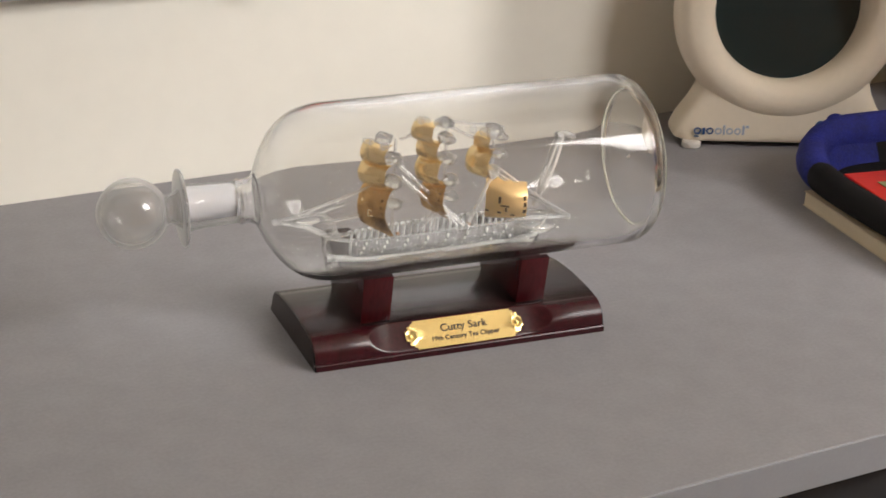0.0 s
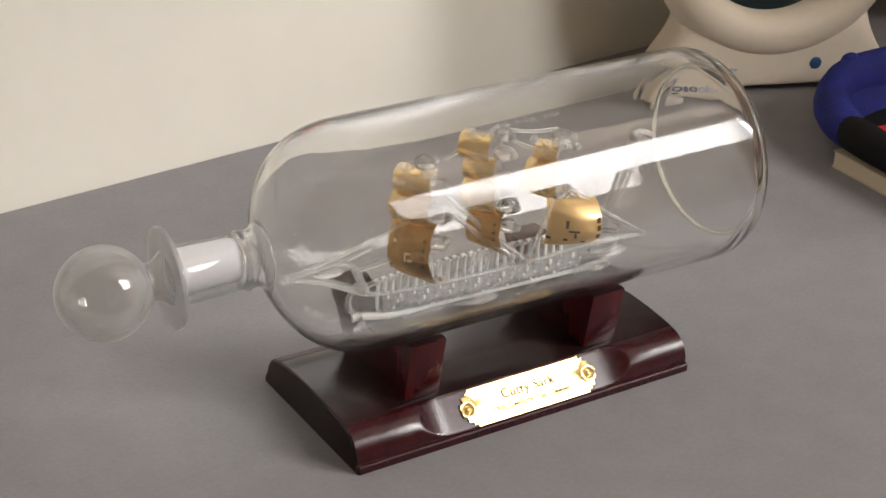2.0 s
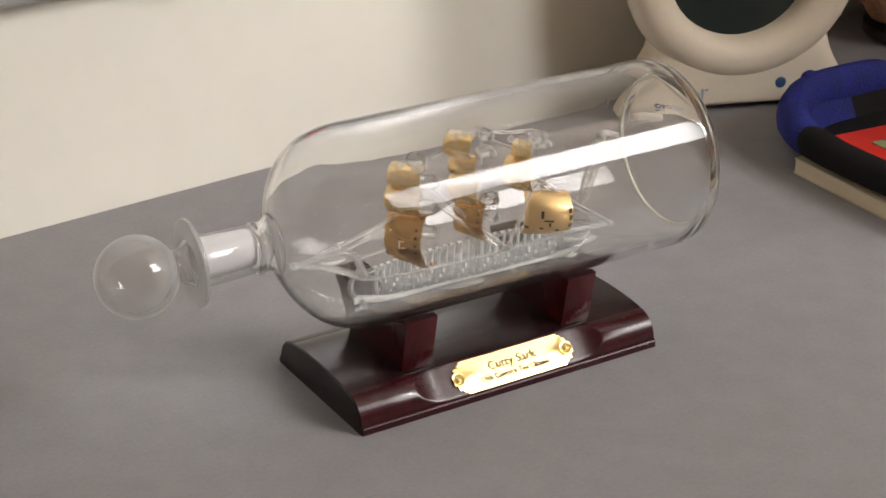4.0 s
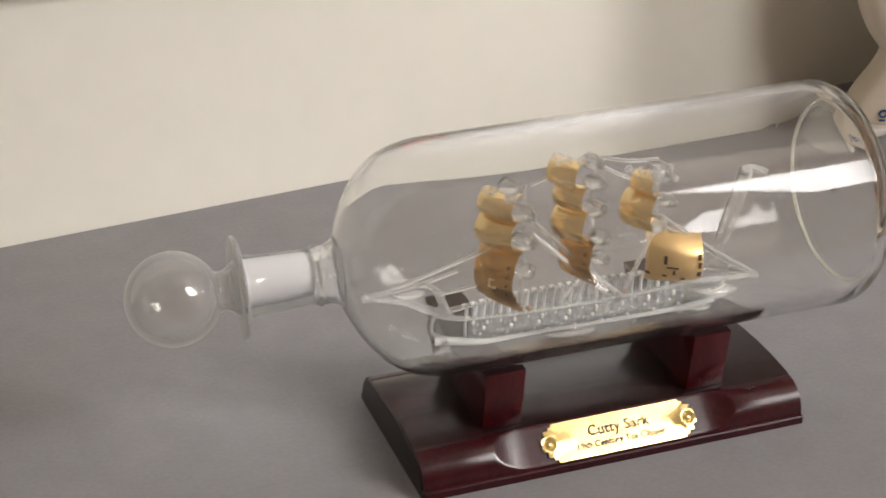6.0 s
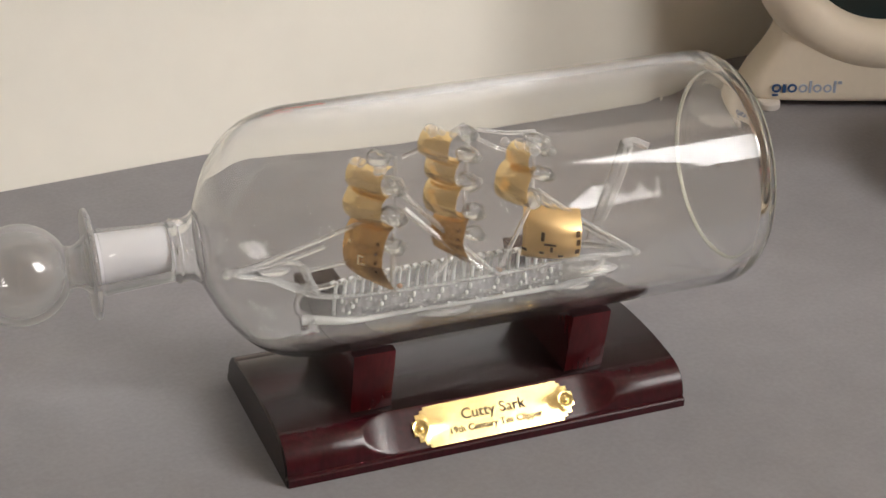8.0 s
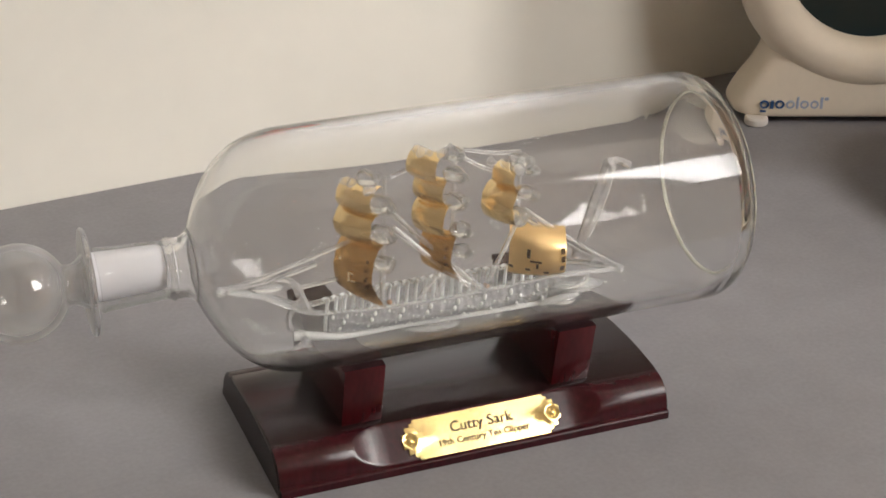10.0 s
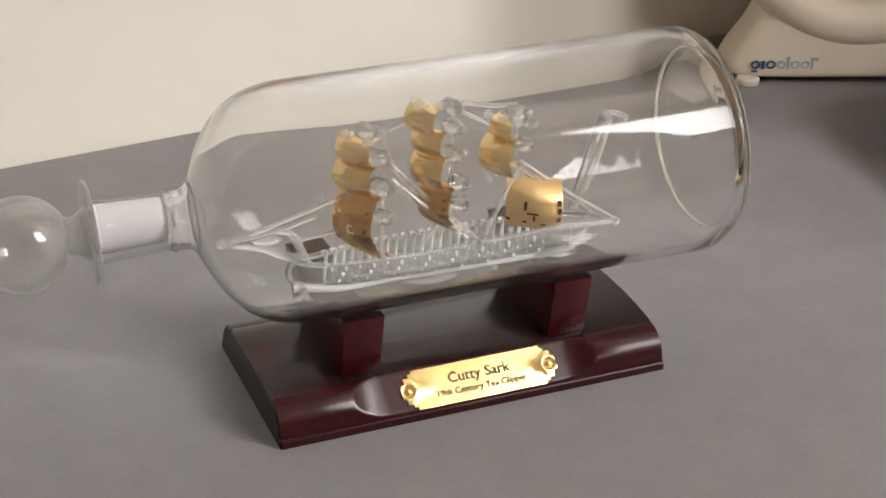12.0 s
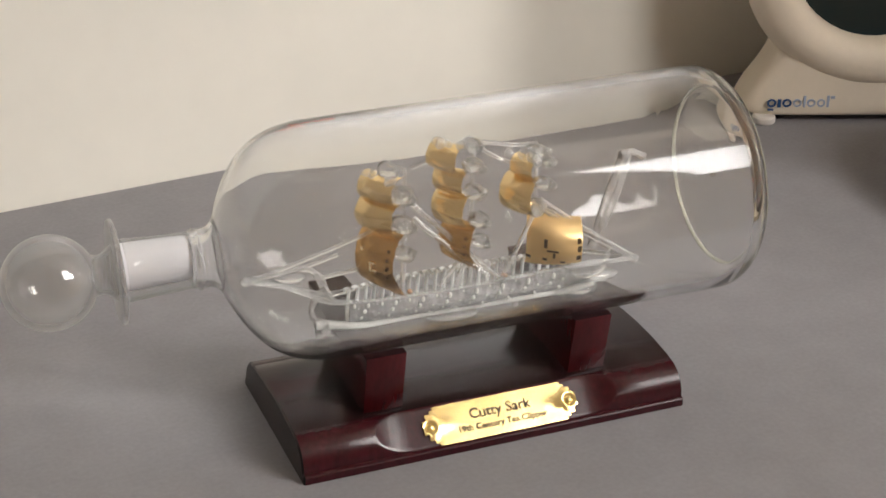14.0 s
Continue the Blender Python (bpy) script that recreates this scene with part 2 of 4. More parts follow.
# ---------------------------------------------------------------- mesh tools
def mesh_ob(name, verts, faces, material, parent=None, smooth=False, label="", sharp=35):
    me = bpy.data.meshes.new(name)
    me.from_pydata([tuple(v) for v in verts], [], faces)
    me.materials.append(material)
    bm = bmesh.new()
    bm.from_mesh(me)
    bmesh.ops.recalc_face_normals(bm, faces=bm.faces)
    if smooth:
        for f in bm.faces:
            f.smooth = True
        for e in bm.edges:
            if len(e.link_faces) == 2 and e.calc_face_angle(0) > radians(sharp):
                e.smooth = False
    bm.to_mesh(me)
    bm.free()
    ob = new(name, me)
    if parent:
        ob.parent = parent
    if label:
        tagged(ob, label)
    return ob


def part(name, bm, material, parent=None, label="", smooth=False, sharp=35):
    """Links a bmesh as one mesh object under a thing or a part."""
    me = bpy.data.meshes.new(name)
    bmesh.ops.recalc_face_normals(bm, faces=bm.faces)
    if smooth:
        for f in bm.faces:
            f.smooth = True
        for e in bm.edges:
            if len(e.link_faces) == 2 and e.calc_face_angle(0) > radians(sharp):
                e.smooth = False
    bm.to_mesh(me)
    bm.free()
    me.materials.append(material)
    ob = new(name, me)
    if parent:
        ob.parent = parent
    if label:
        tagged(ob, label)
    return ob


def box(x0, y0, z0, x1, y1, z1, bevel=0.0, segments=2):
    bm = bmesh.new()
    bmesh.ops.create_cube(bm, size=1.0)
    for v in bm.verts:
        v.co = Vector((x0 + (v.co.x + 0.5) * (x1 - x0), y0 + (v.co.y + 0.5) * (y1 - y0), z0 + (v.co.z + 0.5) * (z1 - z0)))
    if bevel:
        bmesh.ops.bevel(bm, geom=list(bm.edges), offset=bevel, segments=segments, profile=0.5, affect="EDGES")
    return bm


def lathe(profile, n=64, closed=False):
    """Verts and faces of a profile of (along x, radius) turned round the x axis."""
    verts, faces = [], []
    k = len(profile)
    for i in range(n):
        a = 2 * math.pi * i / n
        verts += [(s, r * math.cos(a), r * math.sin(a)) for s, r in profile]
    for i in range(n):
        j = (i + 1) % n
        for p in range(k if closed else k - 1):
            q = (p + 1) % k
            faces.append((i * k + p, j * k + p, j * k + q, i * k + q))
    return verts, faces


def inner_faces(ob, outer, per_turn):
    """Gives the inner side of a turned glass wall its own material."""
    ob.data.materials.append(M_INNER)
    for i, f in enumerate(ob.data.polygons):
        f.material_index = 0 if i % per_turn < outer else 1


def tube(points, radius, sides=8, caps=True):
    """Verts and faces of a rod along points; radius may be a list."""
    pts = [Vector(p) for p in points]
    rad = radius if isinstance(radius, (list, tuple)) else [radius] * len(pts)
    verts, faces = [], []
    side = None
    for i, p in enumerate(pts):
        way = (pts[min(i + 1, len(pts) - 1)] - pts[max(i - 1, 0)]).normalized()
        if side is None:
            side = way.orthogonal().normalized()
        side = (side - way * side.dot(way)).normalized()
        up = way.cross(side)
        for s in range(sides):
            a = 2 * math.pi * s / sides
            verts.append(p + rad[i] * (math.cos(a) * side + math.sin(a) * up))
    for i in range(len(pts) - 1):
        for s in range(sides):
            t = (s + 1) % sides
            faces.append((i * sides + s, i * sides + t, (i + 1) * sides + t, (i + 1) * sides + s))
    if caps:
        faces.append(tuple(range(sides)))
        faces.append(tuple((len(pts) - 1) * sides + s for s in range(sides)))
    return verts, faces


def joined(*pieces):
    verts, faces = [], []
    for v, f in pieces:
        base = len(verts)
        verts += v
        faces += [tuple(base + i for i in face) for face in f]
    return verts, faces


def blob(center, rx, ry, rz, segments=12, rings=8, m=None, lump=0.0):
    verts, faces = [], []
    for i in range(1, rings):
        th = math.pi * i / rings
        for j in range(segments):
            ph = 2 * math.pi * j / segments
            verts.append(Vector((rx * math.sin(th) * math.cos(ph), ry * math.sin(th) * math.sin(ph), rz * math.cos(th))))
    for i in range(rings - 2):
        for j in range(segments):
            k = (j + 1) % segments
            faces.append((i * segments + j, i * segments + k, (i + 1) * segments + k, (i + 1) * segments + j))
    verts += [Vector((0, 0, rz)), Vector((0, 0, -rz))]
    t, b = len(verts) - 2, len(verts) - 1
    for j in range(segments):
        k = (j + 1) % segments
        faces.append((t, j, k))
        faces.append((b, (rings - 2) * segments + k, (rings - 2) * segments + j))
    if lump:
        verts = [v * (1 + lump * noise.noise(v * 420 + Vector(center) * 2300)) for v in verts]
    return [(m @ v if m else v) + Vector(center) for v in verts], faces


def curve_pts(keys, n):
    """n points on a smooth line through keys (Catmull-Rom)."""
    k = [Vector(p) for p in keys]
    k = [2 * k[0] - k[1], *k, 2 * k[-1] - k[-2]]
    out = []
    for i in range(n):
        t = i / (n - 1) * (len(k) - 3)
        a = min(int(t), len(k) - 4)
        t -= a
        p0, p1, p2, p3 = k[a:a + 4]
        out.append(0.5 * (2 * p1 + (p2 - p0) * t + (2 * p0 - 5 * p1 + 4 * p2 - p3) * t * t + (3 * p1 - p0 - 3 * p2 + p3) * t ** 3))
    return out


def thing(name, m, label, category, group="", kind=""):
    e = new(name)
    e.empty_display_size = 0.02
    e.matrix_world = m
    return tagged(e, label, category, group, kind)


# ---------------------------------------------------------------- the room
def room_part(name, lo, hi, material, label, category):
    ob = part(name, box(*lo, *hi), material)
    ob.matrix_world = room
    return tagged(ob, label, category, kind="structure")


T = 0.12
room_part("floor", (ROOM_L - T, ROOM_F - T, FLOOR_Z - 0.1), (ROOM_R + T, WALL_V + T, FLOOR_Z), M_FLOOR, "brown carpet floor of the room", "floor")
room_part("ceiling", (ROOM_L - T, ROOM_F - T, ROOM_TOP), (ROOM_R + T, WALL_V + T, ROOM_TOP + 0.1), M_CEIL, "plain off-white painted ceiling", "ceiling")
room_part("wall_north", (ROOM_L - T, WALL_V, FLOOR_Z), (ROOM_R + T, WALL_V + T, ROOM_TOP), M_WALL, "cream painted wall behind the desk", "wall")
# Unseen; its nearness and dull tone are set for the light it bounces.
room_part("wall_west", (ROOM_L - T, ROOM_F, FLOOR_Z), (ROOM_L, WALL_V, ROOM_TOP), M_WEST, "unseen dull beige side wall, kept dark to cut bounced light", "wall")
# The next two are unseen additions that keep window light off the right side.
room_part("unseen_shade_wall", (0.62, -0.312, FLOOR_Z), (0.74, WALL_V, ROOM_TOP), M_BROWN, "unseen brown wall added to shade the desk's right side", "wall")
room_part("unseen_shade_panel", (0.62, -0.42, FLOOR_Z), (0.68, -0.315, 0.36), M_BROWN, "unseen low brown panel added to shade the desk", "wall")
room_part("wall_east", (ROOM_R, ROOM_F, FLOOR_Z), (ROOM_R + T, WALL_V, ROOM_TOP), M_ROOM, "beige painted side wall", "wall")


def south_wall():
    """The wall with the window's opening, in one mesh."""
    us, zs = (ROOM_L - T, WIN_L, WIN_R, ROOM_R + T), (FLOOR_Z, WIN_LO, WIN_HI, ROOM_TOP)
    pieces = []
    for i in range(3):
        for k in range(3):
            if (i, k) != (1, 1):
                b = box(us[i], ROOM_F - T, zs[k], us[i + 1], ROOM_F, zs[k + 1])
                pieces.append(([v.co.copy() for v in b.verts], [tuple(v.index for v in f.verts) for f in b.faces]))
                b.free()
    ob = mesh_ob("wall_south", *joined(*pieces), M_SOUTH)
    ob.matrix_world = room
    tagged(ob, "beige painted wall with a window opening", "wall", kind="structure")


south_wall()


def window():
    w = thing("window_1", room, "white framed window letting in daylight", "window", kind="structure")
    f, y0, y1 = 0.045, ROOM_F - 0.05, ROOM_F - 0.005
    part("window_frame", box(WIN_L, y0, WIN_LO, WIN_L + f, y1, WIN_HI, 0.003), M_FRAME, w)
    part("window_frame", box(WIN_R - f, y0, WIN_LO, WIN_R, y1, WIN_HI, 0.003), M_FRAME, w)
    part("window_frame", box(WIN_L + f, y0, WIN_LO, WIN_R - f, y1, WIN_LO + f, 0.003), M_FRAME, w)
    part("window_frame", box(WIN_L + f, y0, WIN_HI - f, WIN_R - f, y1, WIN_HI, 0.003), M_FRAME, w)
    mid = WIN_MID
    part("mullion", box(mid - 0.03, y0 + 0.003, WIN_LO + f, mid + 0.03, y1 - 0.003, WIN_HI - f, 0.003), M_FRAME, w)


window()


def desk():
    d = thing("desk", room, "grey laminate desk with a paler front edge", "desk")
    part("desktop", box(-0.598, DESK_FRONT + 0.0006, -DESK_T, 0.618, WALL_V - 0.001, 0.0, 0.0006, 1), M_DESK, d)
    part("edge_band", box(-0.598, DESK_FRONT - 0.0006, -DESK_T + 0.0002, 0.618, DESK_FRONT + 0.0006, -0.0003), M_EDGE, d, "pale grey edge banding")
    part("side_panel", box(-0.59, DESK_FRONT + 0.02, FLOOR_Z, -0.57, WALL_V - 0.01, -DESK_T), M_BLACK, d)
    part("side_panel", box(0.595, DESK_FRONT + 0.02, FLOOR_Z, 0.615, WALL_V - 0.01, -DESK_T), M_BLACK, d)
    part("drawer_front", box(-0.57, DESK_FRONT + 0.015, -0.20, 0.595, DESK_FRONT + 0.033, -DESK_T - 0.001), M_BLACK, d, "dark drawer front under the top")


desk()


def whiteboard():
    w = thing("whiteboard", room, "small whiteboard with an aluminium frame hung on the wall", "whiteboard")
    u0, u1, z0, z1, v = -0.55, 0.30, 0.121, 0.62, WALL_V
    part("panel", box(u0 + 0.01, v - 0.010, z0 + 0.01, u1 - 0.01, v - 0.002, z1 - 0.01), M_BOARD, w)
    for a in ((u0, z0, u1, z0 + 0.014), (u0, z1 - 0.014, u1, z1), (u0, z0 + 0.014, u0 + 0.014, z1 - 0.014), (u1 - 0.014, z0 + 0.014, u1, z1 - 0.014)):
        part("frame_rail", box(a[0], v - 0.015, a[1], a[2], v - 0.001, a[3], 0.002), M_ALU, w, "brushed aluminium rail")
    return w


whiteboard()


def marker_holder():
    h = thing("marker_holder", room @ pose(0.018, WALL_V - 0.015, 0.1335), "orange plastic marker clip on the whiteboard rail", "marker")
    part("clip", box(-0.0215, -0.016, 0.0, 0.0220, 0.0, 0.020, 0.003, 3), M_ORANGE, h)
    part("collar", box(-0.0295, -0.0145, 0.0030, -0.0218, -0.0015, 0.0175, 0.002), M_GREY, h, "dark grey plastic collar")
    part("cap", box(-0.0130, -0.0160, -0.0068, 0.0018, 0.0, -0.0002, 0.0025, 3), M_GREY, h, "grey plastic cap")


marker_holder()


# ---------------------------------------------------------------- the wooden stand
BL, BW, BH = 0.150, 0.0735, 0.0163      # base: length, width, height
ROUND_Y, ROUND_Z, ROUND_R = 0.0122, 0.0036, 0.0107      # centre and radius of the rounded moulding
POCKET_L, POCKET_R, POCKET_RAMP, POCKET_D = -0.0470, 0.0480, 0.0135, 0.0030      # the flat worked into it for the plaque


def pocket_depth(x):
    """How far the flat for the plaque is cut into the moulding at x: a run-in with the curve of the cutter at both ends."""
    t = min(1.0, max(0.0, min(x - POCKET_L, POCKET_R - x) / POCKET_RAMP))
    return POCKET_D * (1 - (1 - t) ** 2)


def base_profile(x, front):
    """Half of the section, from the bottom edge to the middle: a lip, a quarter round and a low crowned top."""
    half = [(0.0, 0.0), (0.0, 0.0026), (0.0004, 0.0032), (0.0013, 0.0035)]
    limit = ROUND_R - (pocket_depth(x) if front else 0.0)
    for i in range(33):
        a = math.pi / 2 * i / 32
        r = min(ROUND_R, limit / max(0.2, math.cos(a - math.pi / 4)))
        half.append((ROUND_Y - r * math.cos(a), ROUND_Z + r * math.sin(a)))
    return half + [(0.0125, 0.01445), (0.0131, 0.01475), (0.0180, 0.01530), (0.0260, 0.01600), (BW / 2, BH)]


def base_mesh():
    """A board with a lip and a rounded moulding along both long edges, cut square at the ends, with a pocket in front."""
    c = 0.0006
    stations = [(-BL / 2, c), (-BL / 2 + c, 0), (-0.06, 0)]
    stations += [(POCKET_L + POCKET_RAMP * i / 14, 0) for i in range(15)] + [(POCKET_R - POCKET_RAMP * (14 - i) / 14, 0) for i in range(15)]
    stations += [(0.06, 0), (BL / 2 - c, 0), (BL / 2, c)]
    verts, faces = [], []
    for x, k in stations:
        prof = base_profile(x, True) + [(BW - y, z) for y, z in base_profile(x, False)[-2::-1]]
        verts += [(x, y + (k if y < BW / 2 else -k), z - (k if z > 0.001 else 0)) for y, z in prof]
    n = len(prof)
    for r in range(len(stations) - 1):
        for i in range(n):
            j = (i + 1) % n
            faces.append((r * n + i, r * n + j, (r + 1) * n + j, (r + 1) * n + i))
    last = (len(stations) - 1) * n
    faces += [tuple(range(n)), tuple(last + i for i in range(n))]
    return verts, faces


AXIS_Y, AXIS_Z, R_OUT, PITCH, YAW = 0.0434, 0.0713, 0.0423, 1.6, -2.6
BALL_X = -0.1485


def block_mesh(x0, x1):
    """A cradle block with a hollow on top for the round bottle."""
    lift = AXIS_Z + ((x0 + x1) / 2 - BALL_X) * math.tan(radians(PITCH))
    mid = AXIS_Y + ((x0 + x1) / 2 - BALL_X) * math.tan(radians(YAW))
    y0t, y0b = 0.0105, 0.0146
    prof = [(y0b, 0.0145), (y0t, 0.0392)]
    for i in range(13):
        y = y0t + 0.0035 + (BW - 0.0045 - y0t - 0.0035) * i / 12
        prof.append((y, min(0.0394, lift - math.sqrt((R_OUT + 0.0003) ** 2 - (y - mid) ** 2))))
    prof += [(BW - 0.0010, 0.0392), (BW - 0.0145, 0.0145)]
    bm = bmesh.new()
    a = [bm.verts.new((x0, y, z)) for y, z in prof]
    b = [bm.verts.new((x1, y, z)) for y, z in prof]
    n = len(prof)
    bm.faces.new(a)
    bm.faces.new(b[::-1])
    for i in range(n):
        bm.faces.new((a[i], b[i], b[(i + 1) % n], a[(i + 1) % n]))
    bmesh.ops.recalc_face_normals(bm, faces=bm.faces)
    edges = [e for e in bm.edges if e.calc_face_angle(0) > radians(30)]
    bmesh.ops.bevel(bm, geom=edges, offset=0.0005, segments=2, profile=0.5, affect="EDGES")
    return bm


def text_ob(name, body, size, material, parent, m, label):
    cu = bpy.data.curves.new(name, "FONT")
    cu.body, cu.size, cu.align_x, cu.align_y, cu.extrude = body, size, "CENTER", "CENTER", 0.00004
    cu.offset = 0.00006
    cu.space_character = 1.04
    tmp = bpy.data.objects.new(name, cu)
    scene.collection.objects.link(tmp)
    dg = bpy.context.evaluated_depsgraph_get()
    me = bpy.data.meshes.new_from_object(tmp.evaluated_get(dg))
    bpy.data.objects.remove(tmp)
    me.materials.clear()
    me.materials.append(material)
    ob = new(name, me)
    ob.parent = parent
    ob.matrix_local = m
    return tagged(ob, label)


def stand():
    s = thing("wooden_stand", pose(0, 0, 0), "glossy dark red mahogany display stand on the desk", "display stand")
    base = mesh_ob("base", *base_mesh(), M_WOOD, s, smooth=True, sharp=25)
    base.data.materials.append(M_LITWOOD)       # light greys the top and reddens the mouldings; both tones are painted in
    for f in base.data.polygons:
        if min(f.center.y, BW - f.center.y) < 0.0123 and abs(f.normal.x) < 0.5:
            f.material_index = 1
    for x0, x1 in ((-0.0480, -0.0330), (0.0325, 0.0475)):
        block = part("cradle_block", block_mesh(x0, x1), M_BLOCK, s, smooth=True, sharp=40)
        # Upward faces get a dull dark tone: the shade under the bottle, painted in.
        block.data.materials.append(M_BLOCKSHADE)
        for f in block.data.polygons:
            f.material_index = 1 if f.normal.z > 0.35 else 0
    # the plaque lies in the pocket
    flat = ROUND_R - POCKET_D + 0.0001
    at = pose(0.0018, ROUND_Y - flat * math.sqrt(0.5) - 0.0004, ROUND_Z + flat * math.sqrt(0.5) - 0.0004, 45, 0, 0)
    hw, hh = 0.0302, 0.0072
    steps = ((0.0050, 0.0), (0.0036, 0.0012), (0.0016, 0.0024), (0.0, 0.0046))      # the stepped ends: from the tip, from the edge
    xs = sorted({round(k * (hw - d), 6) for d, _ in steps for k in (-1, 1)} | {round(k * (hw - 0.0004 * i), 6) for i in range(16) for k in (-1, 1)} | {round(-0.024 + 0.004 * i, 6) for i in range(13)})
    ys = sorted({round(k * (hh - d), 6) for _, d in steps for k in (-1, 1)} | {round(-0.0024 + 0.0004 * i, 6) for i in range(13)} | {-0.0036, 0.0036})

    def on_plate(x, y):
        return any(abs(x) < hw - d and abs(y) < hh - e for d, e in steps)

    def dent(x, y):
        """The foil-thin plate is pressed in round its screws and lifts a little at the tips."""
        r = math.hypot(abs(x) - 0.0274, y)
        return -0.0004 * math.exp(-(r / 0.0015) ** 2) + 0.00036 * math.exp(-((r - 0.0028) / 0.0009) ** 2) + 0.00004 * math.sin(260 * x + 1.0)

    bm, spots = bmesh.new(), {}
    for i in range(len(xs) - 1):
        for j in range(len(ys) - 1):
            if on_plate((xs[i] + xs[i + 1]) / 2, (ys[j] + ys[j + 1]) / 2):
                quad = []
                for p in ((i, j), (i + 1, j), (i + 1, j + 1), (i, j + 1)):
                    if p not in spots:
                        spots[p] = bm.verts.new((xs[p[0]], ys[p[1]], 0.0005 + dent(xs[p[0]], ys[p[1]])))
                    quad.append(spots[p])
                bm.faces.new(quad)
    ext = bmesh.ops.extrude_face_region(bm, geom=list(bm.faces))
    for v in ext["geom"]:
        if isinstance(v, bmesh.types.BMVert):
            v.co.z = 0.0
    plaque = part("plaque", bm, M_BRASS, s, "polished brass name plate", smooth=True, sharp=50)
    plaque.matrix_local = at
    for x in (-0.0274, 0.0274):
        v, f = blob((x, 0, 0.0003), 0.0014, 0.0014, 0.0009, 14, 8)
        mesh_ob("screw", v, f, M_BRASS, plaque, smooth=True, label="brass screw head")
    text_ob("lettering", "Cutty Sark", 0.0053, M_INK, plaque, pose(0, 0.0019, 0.00066), "black printed ship name")
    text_ob("lettering", "19th Century Tea Clipper", 0.0032, M_INK, plaque, pose(0, -0.0030, 0.00066), "small black printed line")


stand()

# ---------------------------------------------------------------- bottle and stopper
axis = pose(BALL_X, AXIS_Y, AXIS_Z, 0, -PITCH, YAW)


def bottle():
    b = thing("glass_bottle", axis, "clear glass bottle lying on its cradle with a ship inside", "bottle")
    out = [(0.0252, 0.0108), (0.0262, 0.0113), (0.0275, 0.0108), (0.040, 0.0102), (0.0478, 0.0099), (0.0486, 0.0101), (0.0492, 0.0108), (0.0499, 0.0108), (0.0507, 0.0101), (0.0517, 0.0104), (0.0526, 0.0101), (0.0546, 0.0107), (0.0570, 0.0126)]
    keys = [(0.0570, 0.0126), (0.0598, 0.0190), (0.0640, 0.0268), (0.0700, 0.0342), (0.0780, 0.0394), (0.0880, 0.0419), (0.0980, 0.0423)]
    out += [(p.x, p.y) for p in curve_pts([(s, r, 0) for s, r in keys], 26)][1:]
    out += [(0.120 + 0.0190 * i, R_OUT) for i in range(7)]
    end, fil, drop = 0.2516, 0.0115, 0.0110
    for i in range(1, 13):
        a = math.pi / 2 * i / 12
        out.append((end - fil + fil * math.sin(a), R_OUT - drop + drop * math.cos(a)))
    out += [(end - 0.0006, 0.020), (end - 0.0016, 0.010), (end - 0.0020, 0.0004)]
    # the inner wall, thicker in the neck and at the bottom's rim
    inner = []
    for i, (s, r) in enumerate(out):
        a, c = out[max(i - 1, 0)], out[min(i + 1, len(out) - 1)]
        w = Vector((c[0] - a[0], c[1] - a[1])).normalized()
        t = 0.0006 + 0.0006 * min(1, max(0, (s - 0.056) / 0.012)) + 0.0019 * min(1, max(0, (s - 0.075) / 0.05))
        if s > end - fil:
            t += 0.0006 * math.sin(math.pi / 2 * min(1, (s - end + fil) / fil))
        k = min(1, max(0, (s - 0.05) / 0.008))
        inner.append((s + k * w.y * t, max(0.0004, r - t * (1 - k + k * abs(w.x)))))
    k = 13                                # the neck ends where the shoulder begins
    ob = mesh_ob("body", *lathe(out[k - 1:] + inner[k - 1:][::-1], 128, closed=True), M_BODY, b, smooth=True, sharp=50)
    ob.visible_shadow = False
    ring = [(end - 0.0024 + 0.0014 * math.cos(math.pi * i / 6), 0.0352 + 0.0007 * math.sin(math.pi * i / 6)) for i in range(12)]
    mesh_ob("base_ring", *lathe(ring, 96, closed=True), M_RING, b, smooth=True, label="thin yellowish seam where the bottom is joined")
    mesh_ob("neck", *lathe(out[:5] + inner[:5][::-1], 64, closed=True), M_NECK, b, smooth=True, sharp=50, label="straight clear glass neck")
    neck, bore = [(0.0479, 0.0099)] + out[5:k - 1] + [(0.0568, 0.0124)], [(0.0479, 0.0080), (0.0500, 0.0086), (0.0520, 0.0080), (0.0540, 0.0086), (0.0568, 0.0108)]
    mesh_ob("collar", *lathe(neck + bore[::-1], 64, closed=True), M_COLLAR, b, smooth=True, sharp=50, label="thick collar with a rounded bead")
    return ob


bottle()


